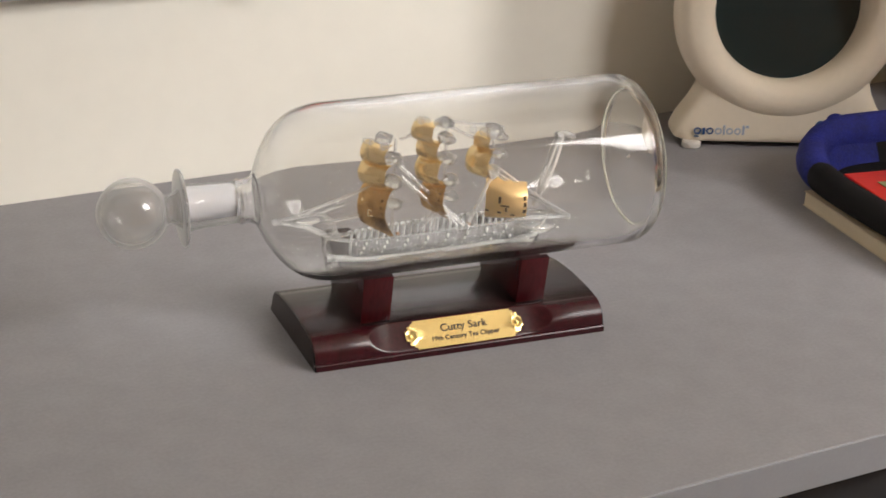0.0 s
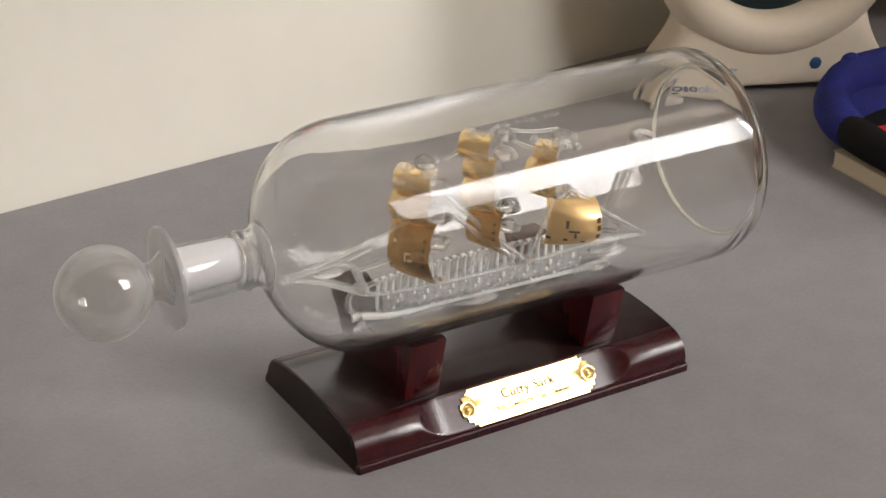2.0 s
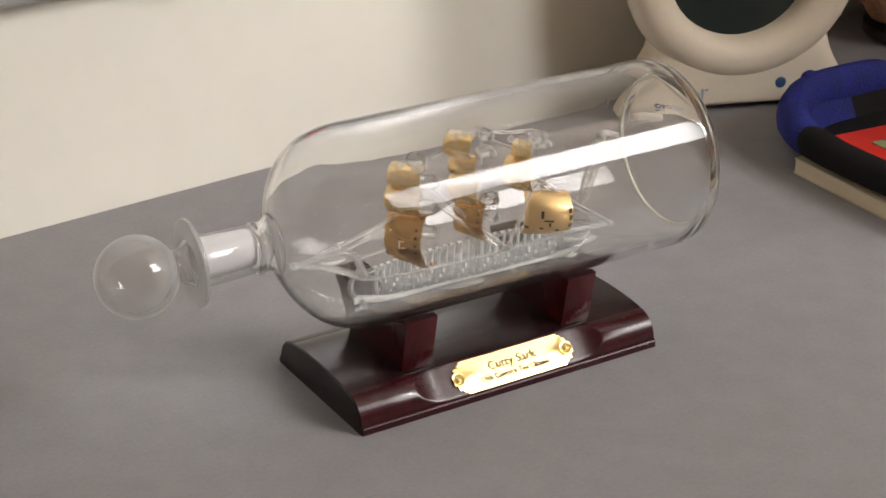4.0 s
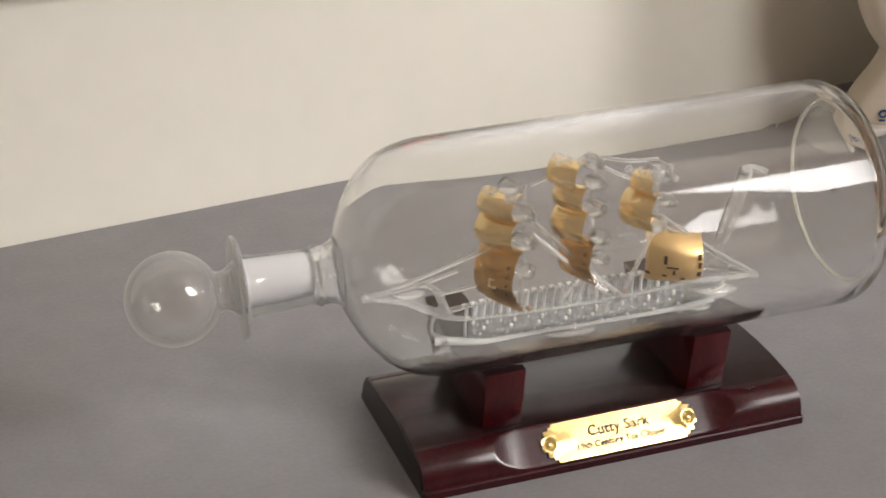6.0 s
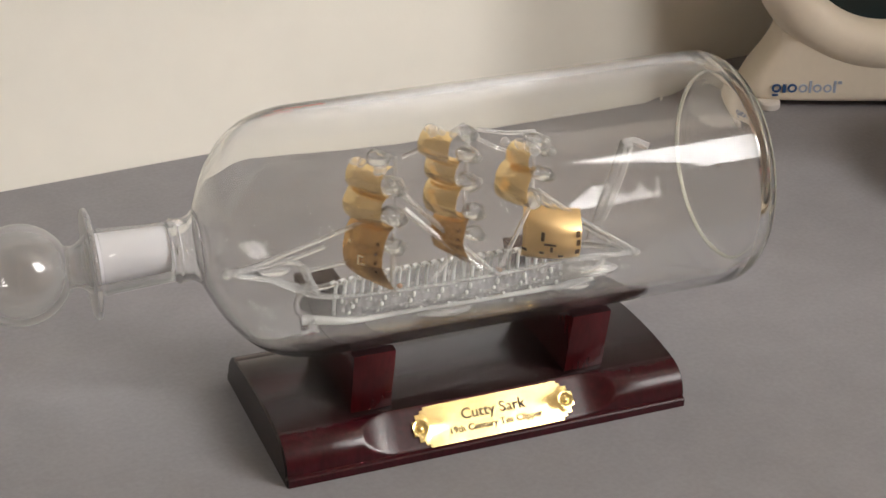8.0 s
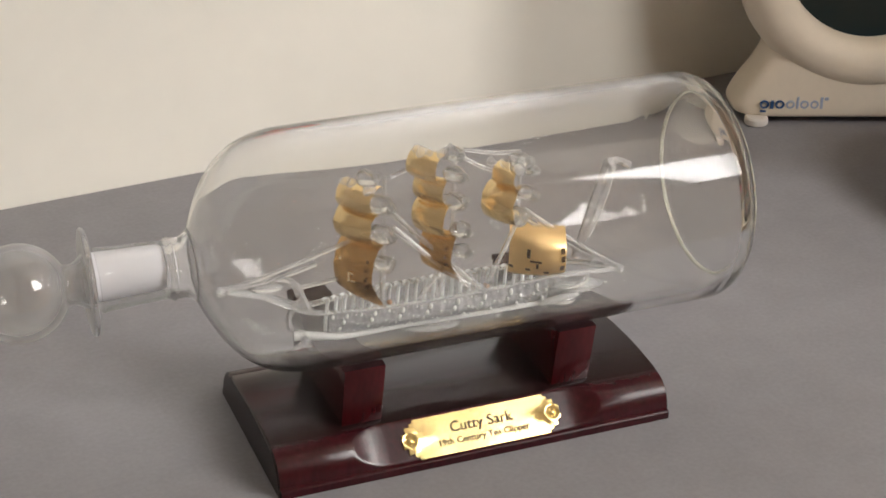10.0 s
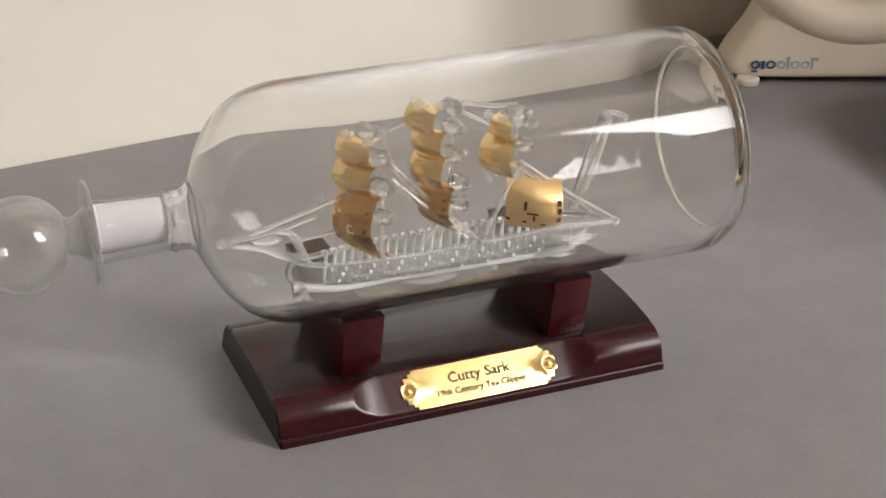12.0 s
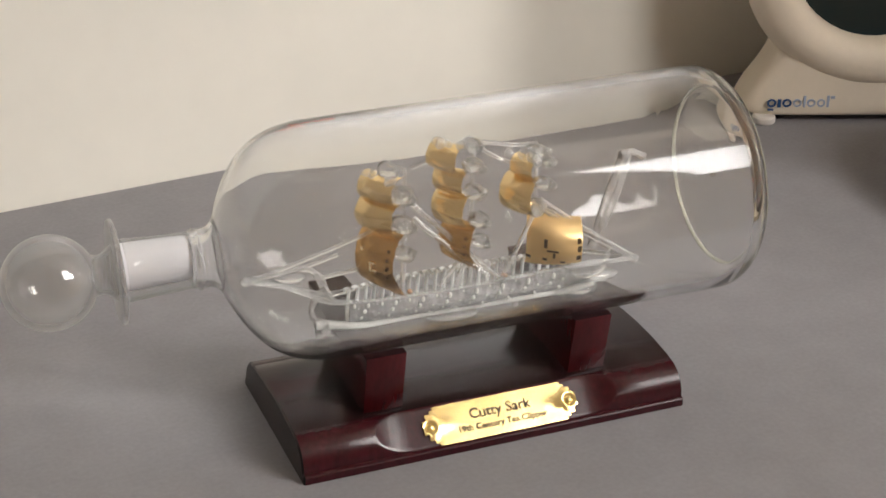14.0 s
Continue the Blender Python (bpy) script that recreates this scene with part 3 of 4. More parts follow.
def stopper():
    s = thing("glass_stopper", axis, "hollow ball stopper with a frosted ground joint in the bottle's neck", "stopper")
    rb = 0.0163
    out = []
    for i in range(25):
        a = math.pi * (1 - 0.855 * i / 24)
        out.append((rb * math.cos(a), max(rb * math.sin(a), 0.0003)))
    out += [(0.0156, 0.0069), (0.0168, 0.0067), (0.0182, 0.0071), (0.0196, 0.0080), (0.0207, 0.0090), (0.0216, 0.0097)]
    inner = [(x * 0.965 if x < 0.0150 else x + 0.0002, max(r * 0.965 if x < 0.0150 else r - 0.0008, 0.0002)) for x, r in out]
    ball = mesh_ob("ball", *lathe(out + inner[::-1], 80, closed=True), M_BALL, s, smooth=True, sharp=60)
    inner_faces(ball, len(out) - 1, 2 * len(out))
    fl = [(0.0216, 0.0090), (0.0214, 0.0172), (0.0217, 0.0179), (0.0224, 0.0182), (0.0231, 0.0179), (0.0234, 0.0172), (0.0239, 0.0090)]
    mesh_ob("flange", *lathe(fl, 64, closed=True), M_BALL, s, smooth=True, sharp=60)
    plug = [(0.0243, 0.0072), (0.0243, 0.0084), (0.0455, 0.0077), (0.0472, 0.0073), (0.0472, 0.0058), (0.0455, 0.0058)]
    v, f = lathe(plug, 48, closed=True)
    mesh_ob("ground_joint", [(x, y, z + 0.0013) for x, y, z in v], f, M_FROST, s, smooth=True, sharp=50, label="frosted white ground glass joint")


stopper()

# ---------------------------------------------------------------- the model ship, in millimetres: u along, v away from the viewer, z up
ship_m = Matrix.Translation((-0.0104, 0.0316, 0)) @ pose(0, 0, 0, 0, 0, math.degrees(math.atan2(-0.1756, 0.98446)))


def mm(u, v, z):
    return Vector((u, v, z)) / 1000


def half_beam(u):
    """Half of the hull's width at u: fine at the bow, full at the stern."""
    t = min(1, max(0, (u + 46) / 112))
    return 7.4 * max(0.0, math.sin(math.pi * t ** 0.8)) ** (0.75 if u < 8 else 0.45)


def keel_z(u):
    return 39.0 + 0.105 * max(0, u + 27) + 0.05 * max(0, u - 46) ** 1.5


def rail_z(u):
    """The rail dips behind the bow and climbs towards the stern."""
    return 53.3 + 0.105 * u + 0.045 * max(0, -36 - u) ** 1.6 - 0.006 * max(0, u - 40) ** 2


def ship():
    s = thing("model_ship", ship_m, "clear glass clipper ship with gold foil sails inside the bottle", "model ship")
    us = [-46 + 112 * i / 40 for i in range(41)]
    keel = [mm(u, -3.2 * min(1, max(0, (u + 44) / 12)), keel_z(u) - 0.3) for u in us if u < 56]
    mesh_ob("keel", *tube(keel, [0.0019 - 0.0009 * min(1, i / 12) for i in range(len(keel))], 10), M_KEEL, s, smooth=True)
    for side in (-1, 1):
        pts = [mm(-68, side * 0.4, 58.5), mm(-58, side * 1.2, 56.5)] + [mm(u, side * half_beam(u), rail_z(u)) for u in us[1:-1]] + [mm(71, side * 0.3, 56.5)]
        mesh_ob("gunwale", *tube(pts, [0.0011 if i < 6 or i > 33 or side > 0 else 0.0006 for i in range(len(pts))], 8), M_SHIPGLASS, s, smooth=True)
        low = [mm(u, side * half_beam(u) * 0.93, keel_z(u) + 0.45 * (rail_z(u) - keel_z(u))) for u in us[7:-4]]
        mesh_ob("wale", *tube(low, 0.0007, 8), M_SHIPGLASS, s, smooth=True)
    hull_shell(s)
    for i in range(24):
        u = -33.2 + 3.18 * i
        zk, zr, h = keel_z(u), rail_z(u), half_beam(u)
        for near in (False, True):
            pts = []
            if not near:
                pts += [mm(u - 2.0, h - 0.5, zr + 0.3), mm(u - 0.9, h, zr + 0.7)]
            for k in range(3 if near else 0, 8):
                a = math.pi / 2 * k / 7
                pts.append(mm(u - 1.2 * math.sin(a), (-h - 0.2 if near else h) * math.cos(a), zr - (zr - zk) * math.sin(a) ** 0.8))
            mesh_ob("rib", *tube(pts, 0.00055 if near else 0.00070, 8), M_SHIPGLASS if near else M_RIB, s, smooth=True)
    # bright glass beads along the near side, under the rail
    for i in range(48):
        u = -33 + 1.59 * i
        for k, (q, f) in enumerate(((0.18, 0.99), (0.46, 0.95), (0.72, 0.80))):
            q += 0.06 * math.sin(7.3 * i + 2 * k)
            z = rail_z(u) - q * (rail_z(u) - keel_z(u))
            size = 0.00050 + 0.00022 * math.sin(3.1 * i + 2 * k)
            mesh_ob("bead", *blob(mm(u + 0.5 * k, -half_beam(u) * f - 0.3, z), size * 1.1, size, size * (1.9 if k == 0 else 1.3), 8, 6), M_KEEL if (i + k) % 3 == 0 else M_SHIPGLASS, s, smooth=True)
    # stem, bowsprit loop, stern and feet
    mesh_ob("stem", *tube(curve_pts([mm(-41.5, -1, 38.2), mm(-44, 0, 39.5), mm(-47.5, 0, 43), mm(-47, 0, 49), mm(-42, 0, 54)], 14), [0.0019] * 4 + [0.0013] * 10, 10), M_MILKY, s, smooth=True)
    mesh_ob("bow_foot", *joined(tube(curve_pts([mm(-42, -1, 38.5), mm(-44, -4, 36.6), mm(-47, -5.5, 36.4)], 8), [0.0016 - 0.00012 * i for i in range(8)], 8), tube(curve_pts([mm(-42, -1, 38.5), mm(-42.2, -4, 36.8), mm(-40.5, -5.5, 36.4)], 8), [0.0016 - 0.00012 * i for i in range(8)], 8)), M_MILKY, s, smooth=True, label="forked pale glass foot under the bow")
    mesh_ob("bowsprit", *tube(curve_pts([mm(-71, 0, 59), mm(-62, 0, 60.8), mm(-52, 0, 62.5), mm(-46.5, 0, 60.5), mm(-44, 0, 55)], 20), [0.0017] * 3 + [0.0012] * 17, 10), M_MILKY, s, smooth=True)
    mesh_ob("bow_drop", *joined(blob(mm(-71, 0, 59), 0.0021, 0.0019, 0.0019), blob(mm(-56, 0, 59), 0.0065, 0.0022, 0.0018)), M_SHIPGLASS, s, smooth=True)
    mesh_ob("bow_post", *tube(curve_pts([mm(-47, -1, 59.5), mm(-44.6, -2, 60.2), mm(-43, -3, 56), mm(-40.5, -4, 50.5)], 14), 0.0009, 8), M_MILKY, s, smooth=True)
    mesh_ob("stern_belly", *blob(mm(48, -2, 46.5), 0.0085, 0.0050, 0.0036, 20, 14, None, 0.12), M_SCROLL, s, smooth=True)
    mesh_ob("stern_gallery", *tube(curve_pts([mm(44, -8, 56.5), mm(50, -8.5, 55), mm(56, -6, 55.5), mm(60, -1, 58.5), mm(61.5, 2, 63)], 20), 0.0011, 8), M_SCROLL, s, smooth=True)
    mesh_ob("stern_drop", *blob(mm(71, 0, 55.8), 0.0017, 0.0015, 0.0017), M_SHIPGLASS, s, smooth=True)
    mesh_ob("stern_plate", *blob(mm(52, 0, 50.5), 0.013, 0.0045, 0.0028), M_SHIPGLASS, s, smooth=True)
    mesh_ob("foot", *joined(blob(mm(2, 0, 38.2), 0.0105, 0.0060, 0.0012, 24), blob(mm(2, 0, 40.2), 0.0062, 0.0044, 0.0018, 20)), M_MILKY, s, smooth=True, label="flat clear glass foot")
    mesh_ob("foot", *joined(blob(mm(27, 2, 39.0), 0.0014, 0.0014, 0.0020), blob(mm(27, 2, 42.0), 0.0030, 0.0022, 0.0020)), M_SHIPGLASS, s, smooth=True)
    # masts, and the clear glass scrolls that end their yards
    brace = Vector((0.77, -0.64, 0))
    for mu, top, low in ((-15, 98, 42), (9, 106, 42), (32, 100, 42)):
        mesh_ob("mast", *tube([mm(mu, 0, low), mm(mu, 0, (low + top) / 2), mm(mu, 0, top)], [0.0011, 0.0009, 0.0007], 8), M_SHIPGLASS, s, smooth=True)
    for i, (u, z, wide, tall) in enumerate(SCROLLS):
        mesh_ob("yard_scroll", *scroll(Vector((u - 1.8, -8, z)), brace, 0.9 * wide, 0.95 * tall, i), M_SCROLL, s, smooth=True, label="clear glass scroll at the end of a yard")
    # sails: curled sheets of foil, bulging forward
    brace, face = Vector((0.70, -0.71, 0)), Vector((-0.71, -0.70, 0))
    for i, (cu, cz, h, length, deep) in enumerate(SAILS):
        ob = sail(s, Vector((cu + 0.4, -4.5, cz - 0.7)) - brace * 1.0, brace, face, h, length - 0.2, deep, M_COPPER if i in (2, 6) else M_GOLD, 0.03, 1.0, {2: 34.0, 6: 26.0}.get(i, 0.0))
        if i == 2:
            foil_marks(ob, Vector((cu + 0.4, -4.5, cz - 0.7)), brace, face, h, deep, M_PALEFOIL, ((-1.0, -1.0, 0.7, 3.4), (-0.2, 0.6, 2.0, 0.6), (0.6, -2.2, 1.6, 0.6), (-5.6, 4.2, 0.9, 1.0)), 0.03)
            foil_marks(ob, Vector((cu + 0.4, -4.5, cz - 0.7)), brace, face, h, deep, M_DARKFOIL, ((5.2, 5.8, 0.9, 1.1), (5.2, 2.6, 0.9, 1.1), (5.2, -0.8, 0.9, 1.1), (5.2, -4.2, 0.9, 1.1)), 0.03)
        if i == 6:
            foil_marks(ob, Vector((cu + 0.4, -4.5, cz - 0.7)), brace, face, h, deep, M_DARKFOIL, ((3.7, 3.4, 0.9, 0.9), (3.7, 0.4, 0.9, 0.9), (3.7, -2.6, 0.9, 0.9)), 0.03)
    spanker(s)
    # gaff staff and stays
    mesh_ob("gaff", *joined(tube(curve_pts([mm(54, 0, 62), mm(58, 0, 78), mm(62, 0, 92), mm(63.5, 0, 97)], 12), 0.0017, 10), tube(curve_pts([mm(63.5, 0, 97), mm(67, 1, 98), mm(72, 0, 96)], 8), 0.0014, 8), tube(curve_pts([mm(57, -1, 70), mm(62, -1, 84), mm(65.5, 0, 97)], 10), 0.0015, 10), blob(mm(64, 0, 97.5), 0.0024, 0.0020, 0.0020)), M_MILKY, s, smooth=True)
    # clear drops along the top edge of each upper sail
    for cu, cz in ((-24.9, 98.8), (-2.0, 108.4), (26.5, 102.0)):
        for k in range(4):
            c = Vector((cu, -6, cz)) + brace * (-5.5 + 3.6 * k) + face * (2.2 * math.sin(2.3 * k + cu))
            c.z += 0.9 * math.sin(1.9 * k + cu)
            mesh_ob("sail_drop", *blob(c / 1000, 0.0021 - 0.0004 * (k % 3), 0.0017, 0.0013 + 0.0006 * (k % 2), 14, 10, None, 0.5), M_BALL, s, smooth=True)
    for u, v, z in ((20, -7, 57.0), (-14, -7, 53.5)):
        mesh_ob("deck_drop", *blob(mm(u, v, z), 0.0010, 0.0009, 0.0009), M_AMBER, s, smooth=True, label="small amber glass drop")
    for a, b in STAYS:
        mid = (mm(*a) + mm(*b)) / 2 - Vector((0, 0, 0.0008))
        mesh_ob("stay", *tube(curve_pts([mm(*a), mid, mm(*b)], 9), 0.00105 if a[2] > 76 and b[2] < 60 and a[0] > -20 else 0.0008, 6), M_MILKY, s, smooth=True)


SCROLLS = [
    (-20.5, 101.5, 4.6, 3.2), (-15.8, 91.5, 5.8, 3.8), (-15.2, 80.5, 5.6, 3.9), (-15.0, 69.5, 5.0, 3.2),
    (8.6, 108.0, 4.0, 2.8), (9.0, 100.8, 5.0, 3.2), (9.4, 91.0, 5.2, 3.4), (11.6, 80.2, 4.4, 3.4), (12.2, 72.0, 4.2, 3.0),
    (31.8, 104.0, 5.2, 3.2), (35.2, 101.0, 3.2, 2.4), (34.4, 92.5, 4.8, 2.8), (31.6, 83.4, 4.0, 4.0),
]
SAILS = [
    (-24.9, 93.2, 10, 14, 5.5), (-25.7, 83.0, 11, 15, 4.5), (-24.5, 66.5, 21, 16, 7),
    (-2.0, 103.0, 9.5, 12, 5.5), (0.0, 94.5, 9, 12, 4), (0.5, 84.0, 12, 13, 5), (3.5, 71.0, 15, 13, 5),
    (26.5, 97.6, 7.5, 9, 4.5), (24.8, 87.2, 13, 13, 5.5),
]
STAYS = [
    ((-69, -1, 60), (-16, -1, 80)), ((-66, -1, 60), (-38, 0, 67)), ((-45, 0, 58), (-17, -2, 66)),
    ((-13, -2, 86), (20, -8, 55)), ((-12, -2, 80), (14, -8, 58)), ((8, 0, 108), (-13, 0, 98)), ((10, 0, 104), (30, 0, 95)),
    ((18, -8, 55), (32, -4, 83)), ((33, -3, 84), (70, 0, 57)), ((34, -2, 80), (68, 0, 57)), ((2, -8, 55), (9, -3, 74)),
    ((-4, -8, 55), (6, -3, 66)), ((32, 0, 104), (12, 0, 106)),
]


def scroll(c, across, wide, tall, seed):
    """A flattened drop of glass with a thicker rolled rim round three sides of it."""
    turn = Matrix.Rotation(math.atan2(across.y, across.x), 3, "Z")
    rim = []
    for i in range(17):
        a = radians(-125 + 250 * i / 16 + 25 * math.sin(seed * 1.7))
        rim.append((c + across * (wide * 0.86 * math.cos(a)) + Vector((0, 0, tall * 0.86 * math.sin(a)))) / 1000)
    ends = [0.0003 + 0.0004 * math.sin(math.pi * (i + 1) / 18) for i in range(17)]
    drop = (c + across * wide * 0.8 + Vector((0, 0, tall * 0.35 * math.cos(2.1 * seed)))) / 1000
    return joined(blob(c / 1000, wide / 1000, 0.0022, tall / 1000, 28, 18, turn, 0.22), tube(rim, ends, 8), blob(drop, 0.0017, 0.0014, 0.0015, 10, 8))


def sail(parent, c, across, face, h, length, deep, material, bow=0.0, flare_k=1.0, tail=0.0, taper=0.0):
    """A thin foil sheet with the section of a wind-filled sail."""
    rows, cols, th = 28, 10, 0.25
    verts, faces = [], []
    for layer in (0, th):
        for i in range(rows + 1):
            a = radians(88 - 166 * i / rows)
            z = (h / 2 + layer) * math.sin(a)
            out = (1.35 * deep + layer) * math.cos(a) ** 0.85 - deep * 0.75
            for j in range(cols + 1):
                w = (j / cols - 0.5) * length
                crease = 0.55 * noise.noise(Vector((c.x * 0.7, c.z * 0.9, 0)) + Vector((w * 0.12, 0, z * 0.42))) + 0.18 * noise.noise(Vector((w * 0.5, c.x, z * 1.1)))
                flare = flare_k * 0.32 * deep * max(0.0, (i / rows - 0.72) / 0.28) ** 1.6 + flare_k * 0.18 * deep * max(0.0, (0.16 - i / rows) / 0.16)
                drag = tail * max(0.0, w / length + 0.3) ** 2 * max(0.0, i / rows - 0.6) ** 1.5
                p = c + across * (w + 0.5 * flare) + face * (out + crease + flare - bow * w * w - drag) + Vector((0, 0, z * (1 - taper * w) - 0.02 * w + 0.4 * crease - 1.2 * drag))
                verts.append(p / 1000)
    n, k = (rows + 1) * (cols + 1), cols + 1
    for i in range(rows):
        for j in range(cols):
            a = i * k + j
            faces += [(a, a + 1, a + k + 1, a + k), (n + a, n + a + k, n + a + k + 1, n + a + 1)]
    for i in range(rows):
        for j in (0, cols):
            a = i * k + j
            faces.append((a, a + k, n + a + k, n + a))
    for j in range(cols):
        for i in (0, rows):
            a = i * k + j
            faces.append((a, a + 1, n + a + 1, n + a))
    return mesh_ob("sail", verts, faces, material, parent, smooth=True, sharp=60, label="curled gold foil sail" if material in (M_GOLD, M_SATIN) else "curled copper-brown foil sail")


def hull_shell(parent):
    """A thin boat-shaped shell of glass: a beaded near side, and a far side that ripples between its ribs."""
    for name, lo, hi, deep, material, label in (("hull_side", 0, 8, 0.30, M_SIDE, "beaded clear glass hull side"), ("hull_side", 8, 16, 0.45, M_SHELL, "rippled clear glass hull side")):
        verts, faces, nu, nk = [], [], 150, hi - lo
        for layer in (0.0, 0.55):
            for i in range(nu + 1):
                u = -46 + 98 * i / nu
                zk, zr, h = keel_z(u), rail_z(u) - 1.0, max(0.6, half_beam(u)) - 0.2
                wave = deep * math.sin(2 * math.pi * u / 3.18) if -34 < u < 42 and layer == 0 else 0.0
                for k in range(lo, hi + 1):
                    a = math.pi * k / 16
                    r = h - layer + wave * (1 if lo else math.sin(2.4 * k) ** 2)
                    verts.append(mm(u, -r * math.copysign(abs(math.cos(a)) ** 0.8, math.cos(a)) + (0.05 if lo else -0.05), zr - (zr - zk - layer) * math.sin(a) ** 0.7))
        n, k1 = (nu + 1) * (nk + 1), nk + 1
        for i in range(nu):
            for k in range(nk):
                a = i * k1 + k
                faces += [(a, a + 1, a + k1 + 1, a + k1), (n + a, n + a + k1, n + a + k1 + 1, n + a + 1)]
            for k in (0, nk):
                a = i * k1 + k
                faces.append((a, a + k1, n + a + k1, n + a))
        for i in (0, nu):
            for k in range(nk):
                a = i * k1 + k
                faces.append((a, a + 1, n + a + 1, n + a))
        side = mesh_ob(name, verts, faces, material, parent, smooth=True, sharp=70, label=label)
        side.data.materials.append(M_SHELL)
        for f in side.data.polygons:
            f.material_index = 1 if f.center.x < -0.034 or f.center.x > 0.043 else 0


def spanker(parent):
    """The large lower sail on the after mast, hollowed like a scroll."""
    across, face = Vector((0.93, -0.37, 0)).normalized(), Vector((-0.20, -0.98, 0.10)).normalized()
    ob = sail(parent, Vector((38.4, -4.6, 67.0)), across, face, 19.5, 20.0, 8.6, M_SATIN, 0.03, 0.0, 0.0, 0.014)
    foil_marks(ob, Vector((38.4, -4.6, 67.0)), across, face, 19.5, 8.6, M_DARKFOIL, ((-3.4, 1.5, 1.2, 3.2), (-0.8, -1.2, 4.2, 0.7), (-0.2, -3.0, 0.9, 2.0), (8.8, 3.2, 1.5, 2.2), (9.0, 0.2, 1.4, 2.2), (8.8, -3.4, 1.6, 1.8), (-3.4, -5.2, 1.6, 0.9), (-9.2, -5.4, 2.0, 1.2), (3.2, -5.8, 1.8, 0.8)), 0.03)
    return ob


def foil_marks(ob, c, across, face, h, deep, material, places, bow=0.0):
    """Small flat marks pressed into a sail, each given by its place across and up, its width and its height."""
    for w, z, lw, lh in places:
        a = math.asin(max(-1, min(1, z / (h / 2))))
        at = c + across * w + face * ((1.35 * deep + 0.25) * math.cos(a) ** 0.85 - 0.75 * deep + 0.35 - bow * w * w) + Vector((0, 0, z - 0.02 * w))
        bm = box(-lw / 2000, -0.00008, -lh / 2000, lw / 2000, 0.00008, lh / 2000)
        mark = part("foil_mark", bm, material, ob, "dark mark in the foil" if material is M_DARKFOIL else "pale mark in the foil")
        mark.matrix_local = Matrix.Translation(at / 1000) @ pose(0, 0, 0, -math.degrees(a) * 0.55, 0, math.degrees(math.atan2(across.y, across.x) + 2 * bow * w))


ship()

# ---------------------------------------------------------------- the clock
clock_m = Matrix.Translation((0.3188, 0.2263, 0)) @ pose(0, 0, 0, 0, 0, -19)
CX, CZ, R_IN, R_RING = -0.0032, 0.0922, 0.0485, 0.0750


